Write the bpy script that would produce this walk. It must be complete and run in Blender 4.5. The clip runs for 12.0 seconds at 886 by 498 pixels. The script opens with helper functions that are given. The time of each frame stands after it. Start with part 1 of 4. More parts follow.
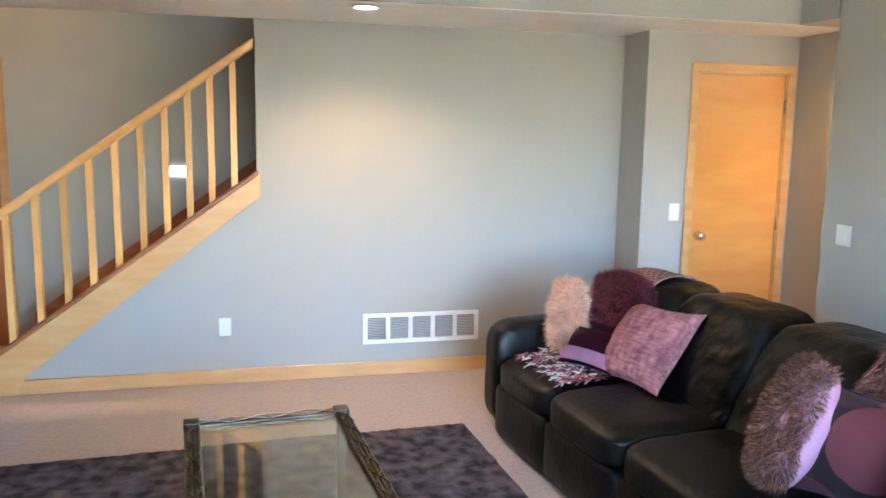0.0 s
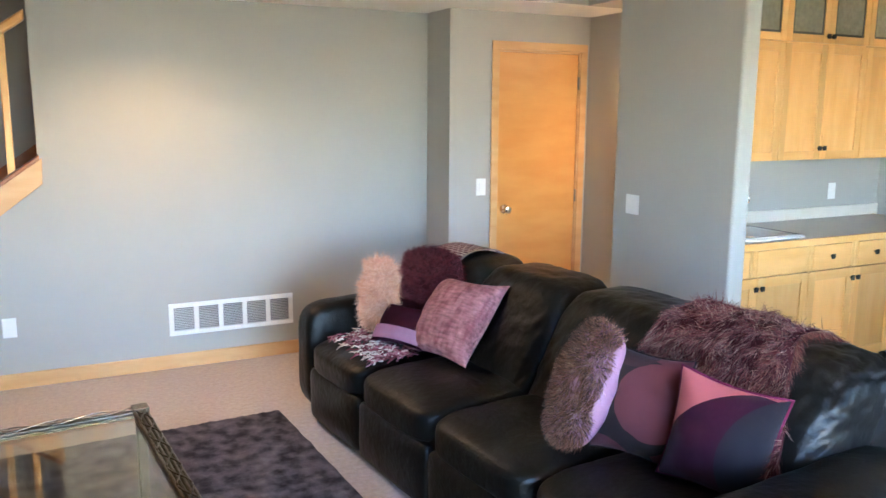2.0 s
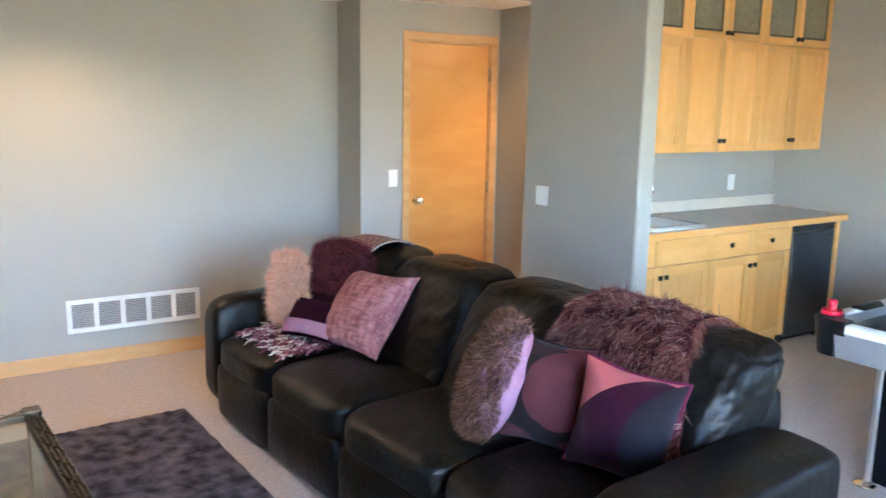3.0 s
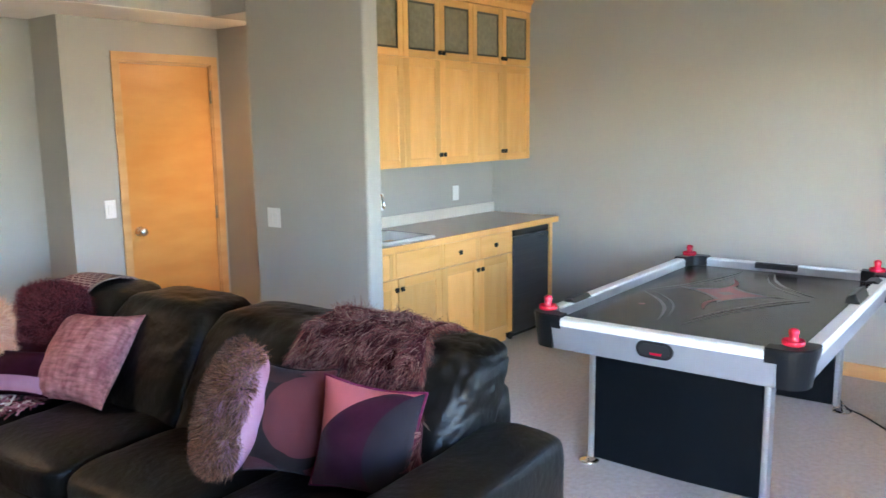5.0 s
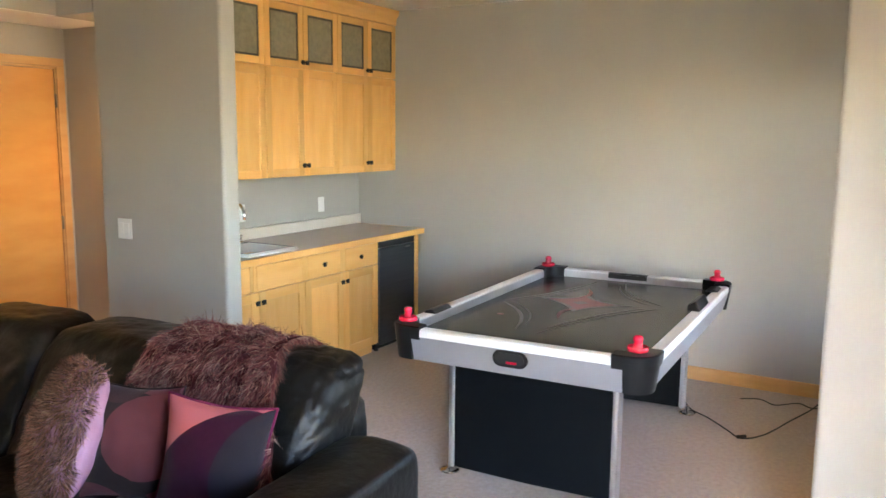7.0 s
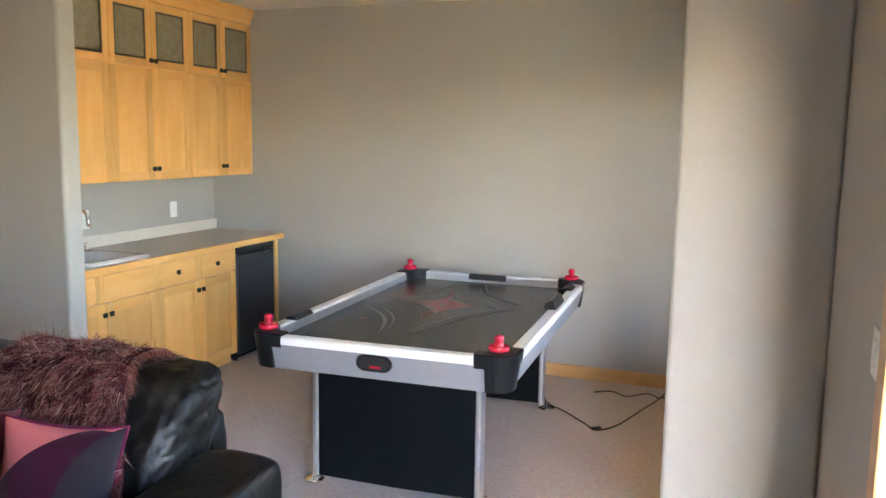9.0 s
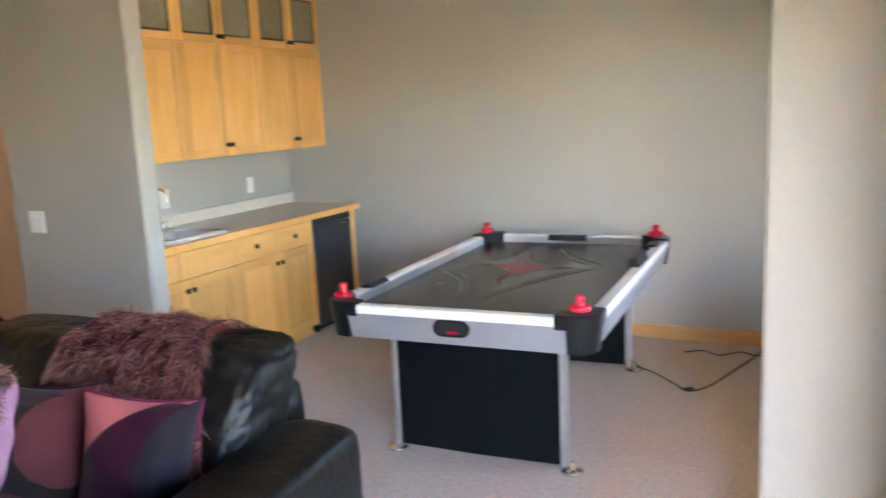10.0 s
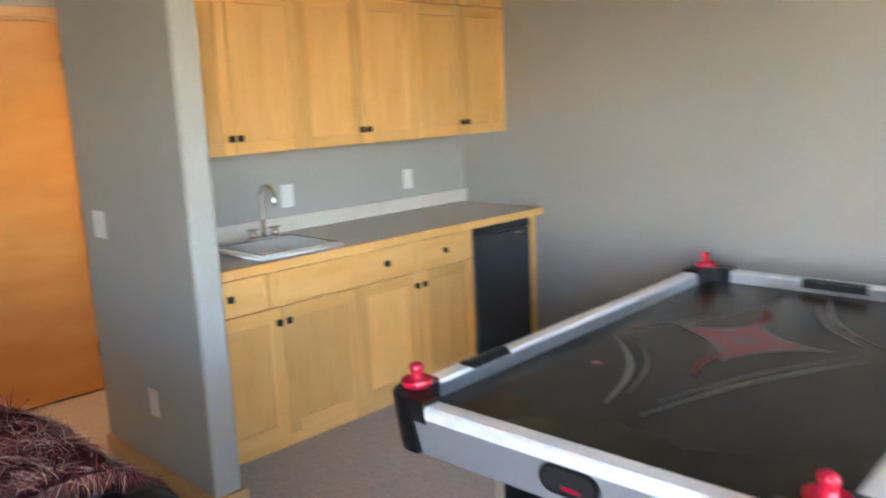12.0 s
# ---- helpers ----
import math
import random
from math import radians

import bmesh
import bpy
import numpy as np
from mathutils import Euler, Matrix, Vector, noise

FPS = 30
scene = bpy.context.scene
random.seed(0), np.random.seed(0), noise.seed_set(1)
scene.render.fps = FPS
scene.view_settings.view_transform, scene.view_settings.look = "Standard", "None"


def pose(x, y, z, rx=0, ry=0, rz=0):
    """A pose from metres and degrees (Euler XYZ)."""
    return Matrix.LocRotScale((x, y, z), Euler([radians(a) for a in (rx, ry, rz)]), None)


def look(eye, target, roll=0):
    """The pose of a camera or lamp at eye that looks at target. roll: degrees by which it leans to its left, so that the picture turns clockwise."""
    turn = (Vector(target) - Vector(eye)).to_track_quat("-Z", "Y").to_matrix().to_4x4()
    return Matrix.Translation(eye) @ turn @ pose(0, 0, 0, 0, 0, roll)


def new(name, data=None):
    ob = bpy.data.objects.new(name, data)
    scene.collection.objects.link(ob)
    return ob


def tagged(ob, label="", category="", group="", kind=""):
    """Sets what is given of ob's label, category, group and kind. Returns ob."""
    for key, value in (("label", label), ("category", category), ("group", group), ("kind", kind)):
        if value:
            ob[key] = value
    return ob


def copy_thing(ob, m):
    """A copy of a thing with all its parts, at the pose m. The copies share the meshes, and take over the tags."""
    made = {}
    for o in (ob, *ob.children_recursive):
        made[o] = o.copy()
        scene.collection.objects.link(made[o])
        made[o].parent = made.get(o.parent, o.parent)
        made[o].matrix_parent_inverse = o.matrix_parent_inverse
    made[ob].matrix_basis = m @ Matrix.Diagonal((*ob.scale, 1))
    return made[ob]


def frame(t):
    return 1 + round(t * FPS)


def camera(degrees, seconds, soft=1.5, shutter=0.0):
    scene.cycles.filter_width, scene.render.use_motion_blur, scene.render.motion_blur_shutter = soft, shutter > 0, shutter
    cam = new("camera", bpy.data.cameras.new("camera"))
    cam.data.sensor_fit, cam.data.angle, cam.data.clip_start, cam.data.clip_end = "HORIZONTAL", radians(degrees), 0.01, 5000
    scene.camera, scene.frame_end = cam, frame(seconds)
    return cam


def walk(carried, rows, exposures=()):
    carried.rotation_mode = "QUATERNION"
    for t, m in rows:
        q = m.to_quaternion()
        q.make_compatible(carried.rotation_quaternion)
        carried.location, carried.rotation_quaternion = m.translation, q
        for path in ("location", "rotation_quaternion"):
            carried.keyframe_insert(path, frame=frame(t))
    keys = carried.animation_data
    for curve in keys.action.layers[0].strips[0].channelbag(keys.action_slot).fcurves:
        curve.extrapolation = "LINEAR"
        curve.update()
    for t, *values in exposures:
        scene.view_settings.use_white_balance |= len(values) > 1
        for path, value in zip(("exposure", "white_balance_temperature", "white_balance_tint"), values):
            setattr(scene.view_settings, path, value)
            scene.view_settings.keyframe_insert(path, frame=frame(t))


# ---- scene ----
# ---- camera and walk ----
cam = camera(58.1, 12.0, soft=1.5, shutter=0.4)
PATH = [
    (0, (3.134, 1.902, 1.653), (3.606, 3.823, 1.359), 0.9),
    (0.5, (3.166, 1.89, 1.657), (3.73, 3.783, 1.345), 1.0),
    (1, (3.199, 1.894, 1.658), (3.88, 3.747, 1.335), 1.1),
    (1.5, (3.217, 1.905, 1.657), (4.028, 3.703, 1.328), 0.7),
    (2, (3.233, 1.911, 1.656), (4.11, 3.675, 1.313), 0.4),
    (2.5, (3.248, 1.913, 1.656), (4.19, 3.64, 1.299), 0.4),
    (3, (3.275, 1.917, 1.651), (4.331, 3.577, 1.29), 1.0),
    (5, (3.337, 1.898, 1.657), (4.867, 3.146, 1.343), -0.7),
    (5.5, (3.35, 1.881, 1.656), (4.936, 3.058, 1.345), -0.5),
    (6, (3.369, 1.867, 1.658), (5.004, 2.978, 1.356), -0.1),
    (6.5, (3.378, 1.853, 1.659), (5.054, 2.904, 1.369), 0.2),
    (7, (3.386, 1.846, 1.654), (5.098, 2.84, 1.369), 0.5),
    (9, (3.4, 1.854, 1.652), (5.26, 2.536, 1.38), 0.9),
    (9.5, (3.412, 1.855, 1.648), (5.276, 2.513, 1.343), -0.0),
    (10, (3.518, 1.864, 1.603), (5.286, 2.732, 1.256), -2.7),
    (10.5, (3.78, 1.899, 1.605), (5.351, 3.099, 1.296), -3.6),
    (11, (4.159, 1.992, 1.571), (5.615, 3.3, 1.161), -3.5),
    (11.5, (4.567, 2.065, 1.571), (6.181, 3.174, 1.164), -4.3),
    (12, (5.036, 2.26, 1.571), (6.426, 3.649, 1.2), -2.5),
]
EXPOSURES = [(0.0, 6.15, 4950, 16), (3.0, 6.0, 5050, 16), (5.5, 5.85, 5350, 18), (6.5, 5.8, 6050, 20), (9.0, 5.65, 5850, 22), (10.5, 5.75, 5600, 20), (11.0, 5.9, 5450, 19), (12.0, 5.6, 5550, 20)]
walk(cam, [(t, look(eye, target, roll)) for t, eye, target, roll in PATH], EXPOSURES)

# ---- world, sun and lamps ----
SUN_EL, SUN_AZ = 24.0, -82.0   # low in the west, just behind the line of the glazed wall
world = bpy.data.worlds.new("sky")
scene.world = world
world.use_nodes = True
wn = world.node_tree.nodes
wl = world.node_tree.links
sky = wn.new("ShaderNodeTexSky")
sky.sky_type = "NISHITA"
sky.sun_disc = False
sky.dust_density = 0.8
sky.sun_elevation = radians(SUN_EL)
sky.sun_rotation = radians(SUN_AZ)
wl.new(sky.outputs["Color"], wn["Background"].inputs["Color"])
wn["Background"].inputs["Strength"].default_value = 0.15
sun = new("sun", bpy.data.lights.new("sun", "SUN"))
sun.data.energy, sun.data.angle, sun.data.color = 4.5, radians(0.53), (1.0, 0.95, 0.86)
sun.matrix_world = look((0, 0, 20), (0 - math.sin(radians(SUN_AZ)), -math.cos(radians(SUN_AZ)), 20 - math.tan(radians(SUN_EL))))


LOW, HIGH = 2.32, 2.62


def downlight(x, y, z, power, size=100):
    """A warm recessed lamp's light, just under its trim."""
    lamp = new("downlight", bpy.data.lights.new("downlight", "SPOT"))
    lamp.data.energy, lamp.data.color = power, (1.0, 0.55, 0.20)
    lamp.data.spot_size, lamp.data.spot_blend, lamp.data.shadow_soft_size = radians(size), 0.9, 0.09
    lamp.location = (x, y, z)
    return lamp


# the second, hidden in the door niche, is added to warm its side wall
LAMPS = [(3.78, 6.40, LOW, 1.9, 140), (6.72, 6.04, LOW, 1.8, 120), (1.5, 7.65, 4.6, 6, 60)]
for lx, ly, lz, power, spread in LAMPS:
    downlight(lx, ly, lz - 0.03, power, spread)
# ---- materials ----
def material(name, color, rough=0.6, metal=0.0, color2=None, scale=8.0, detail=5.0, bump=0.0, bump_scale=None, stretch=(1, 1, 1), coords="Object", spec=0.5, sheen=0.0, coat=0.0, island=0.0, rough_var=0.0, ramp=(0.32, 0.68)):
    m = bpy.data.materials.new(name)
    m.use_nodes = True
    n, l = m.node_tree.nodes, m.node_tree.links
    b = n["Principled BSDF"]
    b.inputs["Base Color"].default_value = (*color, 1)
    b.inputs["Roughness"].default_value = rough
    b.inputs["Metallic"].default_value = metal
    b.inputs["Specular IOR Level"].default_value = spec
    b.inputs["Sheen Weight"].default_value = sheen
    b.inputs["Coat Weight"].default_value = coat
    tc = n.new("ShaderNodeTexCoord")
    mp = n.new("ShaderNodeMapping")
    mp.inputs["Scale"].default_value = stretch
    l.new(tc.outputs[coords], mp.inputs["Vector"])
    if color2:
        t = n.new("ShaderNodeTexNoise")
        t.inputs["Scale"].default_value, t.inputs["Detail"].default_value = scale, detail
        l.new(mp.outputs["Vector"], t.inputs["Vector"])
        r = n.new("ShaderNodeValToRGB")
        r.color_ramp.elements[0].position, r.color_ramp.elements[1].position = ramp
        r.color_ramp.elements[0].color, r.color_ramp.elements[1].color = (*color, 1), (*color2, 1)
        l.new(t.outputs["Fac"], r.inputs["Fac"])
        out = r.outputs["Color"]
        if island:
            g = n.new("ShaderNodeObjectInfo")
            hs = n.new("ShaderNodeHueSaturation")
            ma = n.new("ShaderNodeMapRange")
            ma.inputs["To Min"].default_value, ma.inputs["To Max"].default_value = 1 - island, 1 + island
            l.new(g.outputs["Random"], ma.inputs["Value"])
            l.new(ma.outputs["Result"], hs.inputs["Value"])
            l.new(out, hs.inputs["Color"])
            out = hs.outputs["Color"]
        l.new(out, b.inputs["Base Color"])
        if rough_var:
            mr = n.new("ShaderNodeMapRange")
            mr.inputs["To Min"].default_value, mr.inputs["To Max"].default_value = rough - rough_var, rough + rough_var
            l.new(t.outputs["Fac"], mr.inputs["Value"])
            l.new(mr.outputs["Result"], b.inputs["Roughness"])
    if bump:
        t2 = n.new("ShaderNodeTexNoise")
        t2.inputs["Scale"].default_value, t2.inputs["Detail"].default_value = bump_scale or scale * 4, 4
        l.new(mp.outputs["Vector"], t2.inputs["Vector"])
        bp = n.new("ShaderNodeBump")
        bp.inputs["Strength"].default_value, bp.inputs["Distance"].default_value = bump, 0.01
        l.new(t2.outputs["Fac"], bp.inputs["Height"])
        l.new(bp.outputs["Normal"], b.inputs["Normal"])
    return m


def glass_material(name, tint=(1, 1, 1), rough=0.0):
    m = bpy.data.materials.new(name)
    m.use_nodes = True
    b = m.node_tree.nodes["Principled BSDF"]
    b.inputs["Base Color"].default_value = (*tint, 1)
    b.inputs["Transmission Weight"].default_value = 1
    b.inputs["Roughness"].default_value = rough
    b.inputs["IOR"].default_value = 1.45
    return m


def pane_material(name, gloss=0.06):
    """Thin clear window glass: light passes straight, a little of it is mirrored."""
    m = bpy.data.materials.new(name)
    m.use_nodes = True
    n, l = m.node_tree.nodes, m.node_tree.links
    clear, shine, mix = n.new("ShaderNodeBsdfTransparent"), n.new("ShaderNodeBsdfGlossy"), n.new("ShaderNodeMixShader")
    clear.inputs["Color"].default_value = (0.95, 0.97, 0.96, 1)
    shine.inputs["Roughness"].default_value = 0.02
    mix.inputs["Fac"].default_value = gloss
    l.new(clear.outputs["BSDF"], mix.inputs[1])
    l.new(shine.outputs["BSDF"], mix.inputs[2])
    l.new(mix.outputs["Shader"], n["Material Output"].inputs["Surface"])
    return m


def glow_material(name, color, strength):
    m = bpy.data.materials.new(name)
    m.use_nodes = True
    b = m.node_tree.nodes["Principled BSDF"]
    b.inputs["Emission Color"].default_value = (*color, 1)
    b.inputs["Emission Strength"].default_value = strength
    return m


PAINT = material("grey_paint", (0.385, 0.372, 0.338), 0.62, color2=(0.405, 0.39, 0.355), scale=1.6, bump=0.06, bump_scale=160, spec=0.35)
WHITE = material("ceiling_white", (0.76, 0.73, 0.68), 0.85, color2=(0.80, 0.77, 0.72), scale=3, bump=0.35, bump_scale=55)
MAPLE = material("maple", (0.73, 0.385, 0.10), 0.32, color2=(0.80, 0.465, 0.155), scale=3.0, detail=8, stretch=(5, 5, 0.8), bump=0.03, bump_scale=60, coat=0.15, island=0.17)
MAPLE_H = material("maple_across", (0.70, 0.365, 0.095), 0.32, color2=(0.78, 0.445, 0.15), scale=3.0, detail=8, stretch=(0.8, 5, 5), bump=0.03, bump_scale=60, coat=0.15, island=0.10)
MAPLE_D = material("maple_door", (0.60, 0.275, 0.06), 0.30, color2=(0.67, 0.34, 0.09), scale=2.2, detail=9, stretch=(1.2, 3, 4), bump=0.02, bump_scale=50, coat=0.2)
TRIM = material("maple_trim", (0.56, 0.31, 0.11), 0.36, color2=(0.64, 0.39, 0.16), scale=3.0, detail=8, stretch=(1, 1, 5), bump=0.03, bump_scale=60, coat=0.15)
OAK_RED = material("red_stained_wood", (0.26, 0.095, 0.03), 0.35, color2=(0.36, 0.15, 0.05), scale=4, detail=8, stretch=(1, 4, 4), coat=0.2)
CARPET = material("carpet", (0.42, 0.345, 0.29), 0.97, color2=(0.52, 0.435, 0.37), scale=40, detail=15, bump=0.7, bump_scale=150, spec=0.1, sheen=0.2)
PLATE = material("white_plastic", (0.78, 0.78, 0.76), 0.35)
BLACK_IRON = material("black_iron", (0.02, 0.018, 0.016), 0.45, metal=0.6)
CHROME = material("chrome", (0.75, 0.74, 0.72), 0.12, metal=1.0)
GRASS = material("grass", (0.25, 0.19, 0.075), 0.95, color2=(0.35, 0.265, 0.12), scale=0.6, detail=9, bump=0.4, bump_scale=30)
GLASS = pane_material("clear_glass")
DARK = material("dark_gap", (0.01, 0.01, 0.01), 0.8)


# ---- mesh helpers ----
def mesh_of(name, bm, mat, smooth=False):
    me = bpy.data.meshes.new(name)
    bmesh.ops.recalc_face_normals(bm, faces=bm.faces)
    bm.to_mesh(me)
    bm.free()
    for m in mat if isinstance(mat, (list, tuple)) else [mat]:
        me.materials.append(m)
    if smooth:
        me.shade_smooth()
    return me


def part(name, bm, mat, parent=None, label="", smooth=False, at=None):
    """One mesh object under a thing or a part (or a top-level one, with no parent)."""
    ob = new(name, mesh_of(name, bm, mat, smooth))
    if parent:
        ob.parent = parent
    if at is not None:
        ob.matrix_basis = at
    if label:
        tagged(ob, label)
    return ob


def thing(name, at, label, category, group="", kind=""):
    ob = new(name)
    ob.matrix_basis = at
    return tagged(ob, label, category, group, kind)


def box(x0, x1, y0, y1, z0, z1, bevel=0.0, seg=2, bm=None):
    bm = bm or bmesh.new()
    r = bmesh.ops.create_cube(bm, size=1, matrix=Matrix.Translation(((x0 + x1) / 2, (y0 + y1) / 2, (z0 + z1) / 2)) @ Matrix.Diagonal((x1 - x0, y1 - y0, z1 - z0, 1)))
    if bevel:
        vs = set(r["verts"])
        es = [e for e in bm.edges if e.verts[0] in vs and e.verts[1] in vs]
        bmesh.ops.bevel(bm, geom=es, offset=bevel, segments=seg, profile=0.5, affect="EDGES", clamp_overlap=True)
    return bm


def prism(points, a0, a1, axis="y", bm=None, bevel=0.0, seg=2):
    """Extrudes a polygon: points in the two other axes, in order."""
    bm = bm or bmesh.new()

    def put(p, a):
        return {"x": (a, p[0], p[1]), "y": (p[0], a, p[1]), "z": (p[0], p[1], a)}[axis]
    lo = [bm.verts.new(put(p, a0)) for p in points]
    hi = [bm.verts.new(put(p, a1)) for p in points]
    k = len(points)
    fs = [bm.faces.new(lo), bm.faces.new(hi[::-1])]
    for i in range(k):
        fs.append(bm.faces.new((lo[i], hi[i], hi[(i + 1) % k], lo[(i + 1) % k])))
    if bevel:
        es = {e for f in fs for e in f.edges}
        bmesh.ops.bevel(bm, geom=list(es), offset=bevel, segments=seg, profile=0.5, affect="EDGES", clamp_overlap=True)
    return bm


def cyl(r, z0, z1, r2=None, seg=24, at=None, bm=None):
    bm = bm or bmesh.new()
    m = (at or Matrix()) @ Matrix.Translation((0, 0, (z0 + z1) / 2))
    bmesh.ops.create_cone(bm, cap_ends=True, segments=seg, radius1=r, radius2=r if r2 is None else r2, depth=z1 - z0, matrix=m)
    return bm


def lathe(profile, seg=24, at=None, bm=None, caps=True):
    """Turns (radius, height) points round z."""
    bm = bm or bmesh.new()
    at = at or Matrix()
    rings = []
    for r, z in profile:
        rings.append([bm.verts.new(at @ Vector((r * math.cos(2 * math.pi * i / seg), r * math.sin(2 * math.pi * i / seg), z))) for i in range(seg)])
    for a, b in zip(rings, rings[1:]):
        for i in range(seg):
            bm.faces.new((a[i], a[(i + 1) % seg], b[(i + 1) % seg], b[i]))
    if caps:
        bm.faces.new(rings[0][::-1])
        bm.faces.new(rings[-1])
    return bm


def tube(points, r, seg=8, bm=None, closed=False):
    """A round bar along a line of points."""
    bm = bm or bmesh.new()
    pts = [Vector(p) for p in points]
    k = len(pts)
    rings = []
    side = None
    for i, p in enumerate(pts):
        a = pts[i - 1] if (i or closed) else p
        b = pts[(i + 1) % k] if (i < k - 1 or closed) else p
        d = (b - a).normalized()
        if side is None:
            side = d.orthogonal().normalized()
        side = (side - d * side.dot(d)).normalized()
        up = d.cross(side)
        rr = r[i] if isinstance(r, (list, tuple)) else r
        rings.append([bm.verts.new(p + rr * (math.cos(2 * math.pi * j / seg) * side + math.sin(2 * math.pi * j / seg) * up)) for j in range(seg)])
    for i in range(k if closed else k - 1):
        a, b = rings[i], rings[(i + 1) % k]
        for j in range(seg):
            bm.faces.new((a[j], a[(j + 1) % seg], b[(j + 1) % seg], b[j]))
    if not closed:
        bm.faces.new(rings[0][::-1])
        bm.faces.new(rings[-1])
    return bm


def setting(name, bm, mat, label, category, smooth=False):
    return tagged(part(name, bm, mat, smooth=smooth), label, category, kind="structure")
# ---- the setting ----
NORTH, DOORW, STUB, EAST, SOUTH, SINKW = 7.12, 6.767, 6.41, 8.852, 1.52, 5.845
WEST = -0.6

setting("ground", box(-60, 70, -90, 60, -0.4, -0.12), GRASS, "sunlit half-dry lawn outside the glass doors", "lawn")
setting("floor", box(WEST - 0.12, EAST + 0.12, SOUTH - 0.12, 9.2, -0.12, 0), CARPET, "beige cut-pile carpet over the whole floor", "floor")

# north wall: cut away along the stairs, where the balustrade stands
wall_n = prism([(1.63, 0), (5.69, 0), (5.69, LOW), (3.19, LOW), (3.19, 1.28), (1.63, 0.16)], NORTH, NORTH + 0.12)
setting("wall_north", wall_n, PAINT, "grey painted wall below and beside the stairs", "wall")
setting("wall_return", box(5.69, 5.81, DOORW + 0.12, NORTH + 0.12, 0, LOW), PAINT, "grey painted side of the closet bump-out", "wall")
DX0, DX1, DTOP = 6.058, 6.752, 2.072
wall_d = prism([(5.69, 0), (DX0, 0), (DX0, DTOP), (DX1, DTOP), (DX1, 0), (6.94, 0), (6.94, LOW), (5.69, LOW)], DOORW, DOORW + 0.12)
setting("wall_closet", wall_d, PAINT, "grey painted closet wall with a door opening", "wall")
setting("wall_niche", box(6.82, 6.94, SINKW + 0.065, DOORW, 0, LOW), PAINT, "grey painted side wall of the door niche", "wall")
setting("wall_stub", box(STUB, STUB + 0.115, 4.925, SINKW + 0.065, 0, HIGH, 0.018, 4), PAINT, "grey painted wall end with rounded corner beads", "wall")
setting("wall_niche_header", box(STUB, 6.94, SINKW + 0.068, 6.25, LOW, HIGH), PAINT, "grey painted header above the door niche", "wall")
setting("wall_sink", box(STUB + 0.115, EAST, SINKW, SINKW + 0.065, 0, HIGH), PAINT, "grey painted wall behind the bar sink", "wall")
setting("wall_east", box(EAST, EAST + 0.12, SOUTH - 0.12, SINKW + 0.065, 0, HIGH), PAINT, "wide grey painted wall behind the game table", "wall")
setting("wall_pillar", box(STUB, STUB + 0.115, SOUTH, 2.06, 0, HIGH, 0.018, 4), PAINT, "grey painted wall end beside the glass doors", "wall")
WX0, WX1, WTOP = 3.2, 5.26, 2.10
VX0, VX1, VSILL = 6.72, 7.55, 0.65
wall_s = prism([(WEST, 0), (WX0, 0), (WX0, WTOP), (WX1, WTOP), (WX1, 0), (VX0, 0), (VX0, HIGH), (WEST, HIGH)], SOUTH - 0.12, SOUTH)
box(VX0, VX1, SOUTH - 0.12, SOUTH, 0, VSILL, bm=wall_s)
box(VX0, VX1, SOUTH - 0.12, SOUTH, WTOP, HIGH, bm=wall_s)
box(VX1, EAST, SOUTH - 0.12, SOUTH, 0, HIGH, bm=wall_s)
setting("wall_south", wall_s, PAINT, "grey painted wall with a wide glazed opening", "wall")
wall_w = box(WEST - 0.12, WEST, SOUTH - 0.12, NORTH, 0, HIGH)
box(WEST - 0.12, WEST, NORTH, 9.2, 0, 4.6, bm=wall_w)
setting("wall_west", wall_w, PAINT, "plain grey painted wall", "wall")
setting("wall_closet_back", box(5.81, 7.06, NORTH + 0.004, NORTH + 0.12, 0, HIGH), PAINT, "plain grey wall inside the closet", "wall")
setting("wall_closet_side", box(6.944, 7.06, SINKW + 0.068, NORTH, 0, HIGH), PAINT, "plain grey wall beside the closet", "wall")
# added out of view: keeps the high southern sky off the glazing
setting("deck", box(2.6, 9.5, -2.0, SOUTH - 0.13, HIGH + 0.15, HIGH + 0.35), TRIM, "unseen wooden deck added above the glass doors to block high sky", "deck")
setting("wall_stair_back", box(1.5, 5.81, 8.1, 8.2, 0, 4.6), PAINT, "grey painted wall along the stairs", "wall")
setting("wall_stair_far", box(WEST - 0.12, 5.81, 9.2, 9.3, 0, 4.6), PAINT, "plain grey wall behind the back hall", "wall")
setting("wall_stair_end", box(5.69, 5.81, NORTH + 0.12, 8.1, 0, 4.6), PAINT, "grey painted wall at the head of the stairs", "wall")
setting("wall_stair_upper", box(WEST - 0.12, 5.81, NORTH, NORTH + 0.12, HIGH + 0.12, 4.6), PAINT, "grey painted wall above the stairs", "wall")
setting("wall_hall", box(WEST, 5.81, 9.1, 9.2, 0, 4.6), PAINT, "plain grey wall of the back hall", "wall")
setting("ceiling", box(WEST - 0.12, EAST + 0.12, SOUTH - 0.12, NORTH + 0.12, HIGH, HIGH + 0.12), WHITE, "white textured ceiling", "ceiling")
setting("ceiling_soffit", box(WEST, STUB, 6.25, NORTH, LOW, HIGH), WHITE, "white textured underside of the dropped soffit", "ceiling")
setting("soffit_face", box(WEST, STUB, 6.238, 6.25, LOW + 0.004, HIGH), PAINT, "grey painted face of the dropped soffit", "wall")
setting("ceiling_niche", box(STUB, 6.82, 6.25, DOORW, LOW, LOW + 0.1), WHITE, "white ceiling of the door niche", "ceiling")
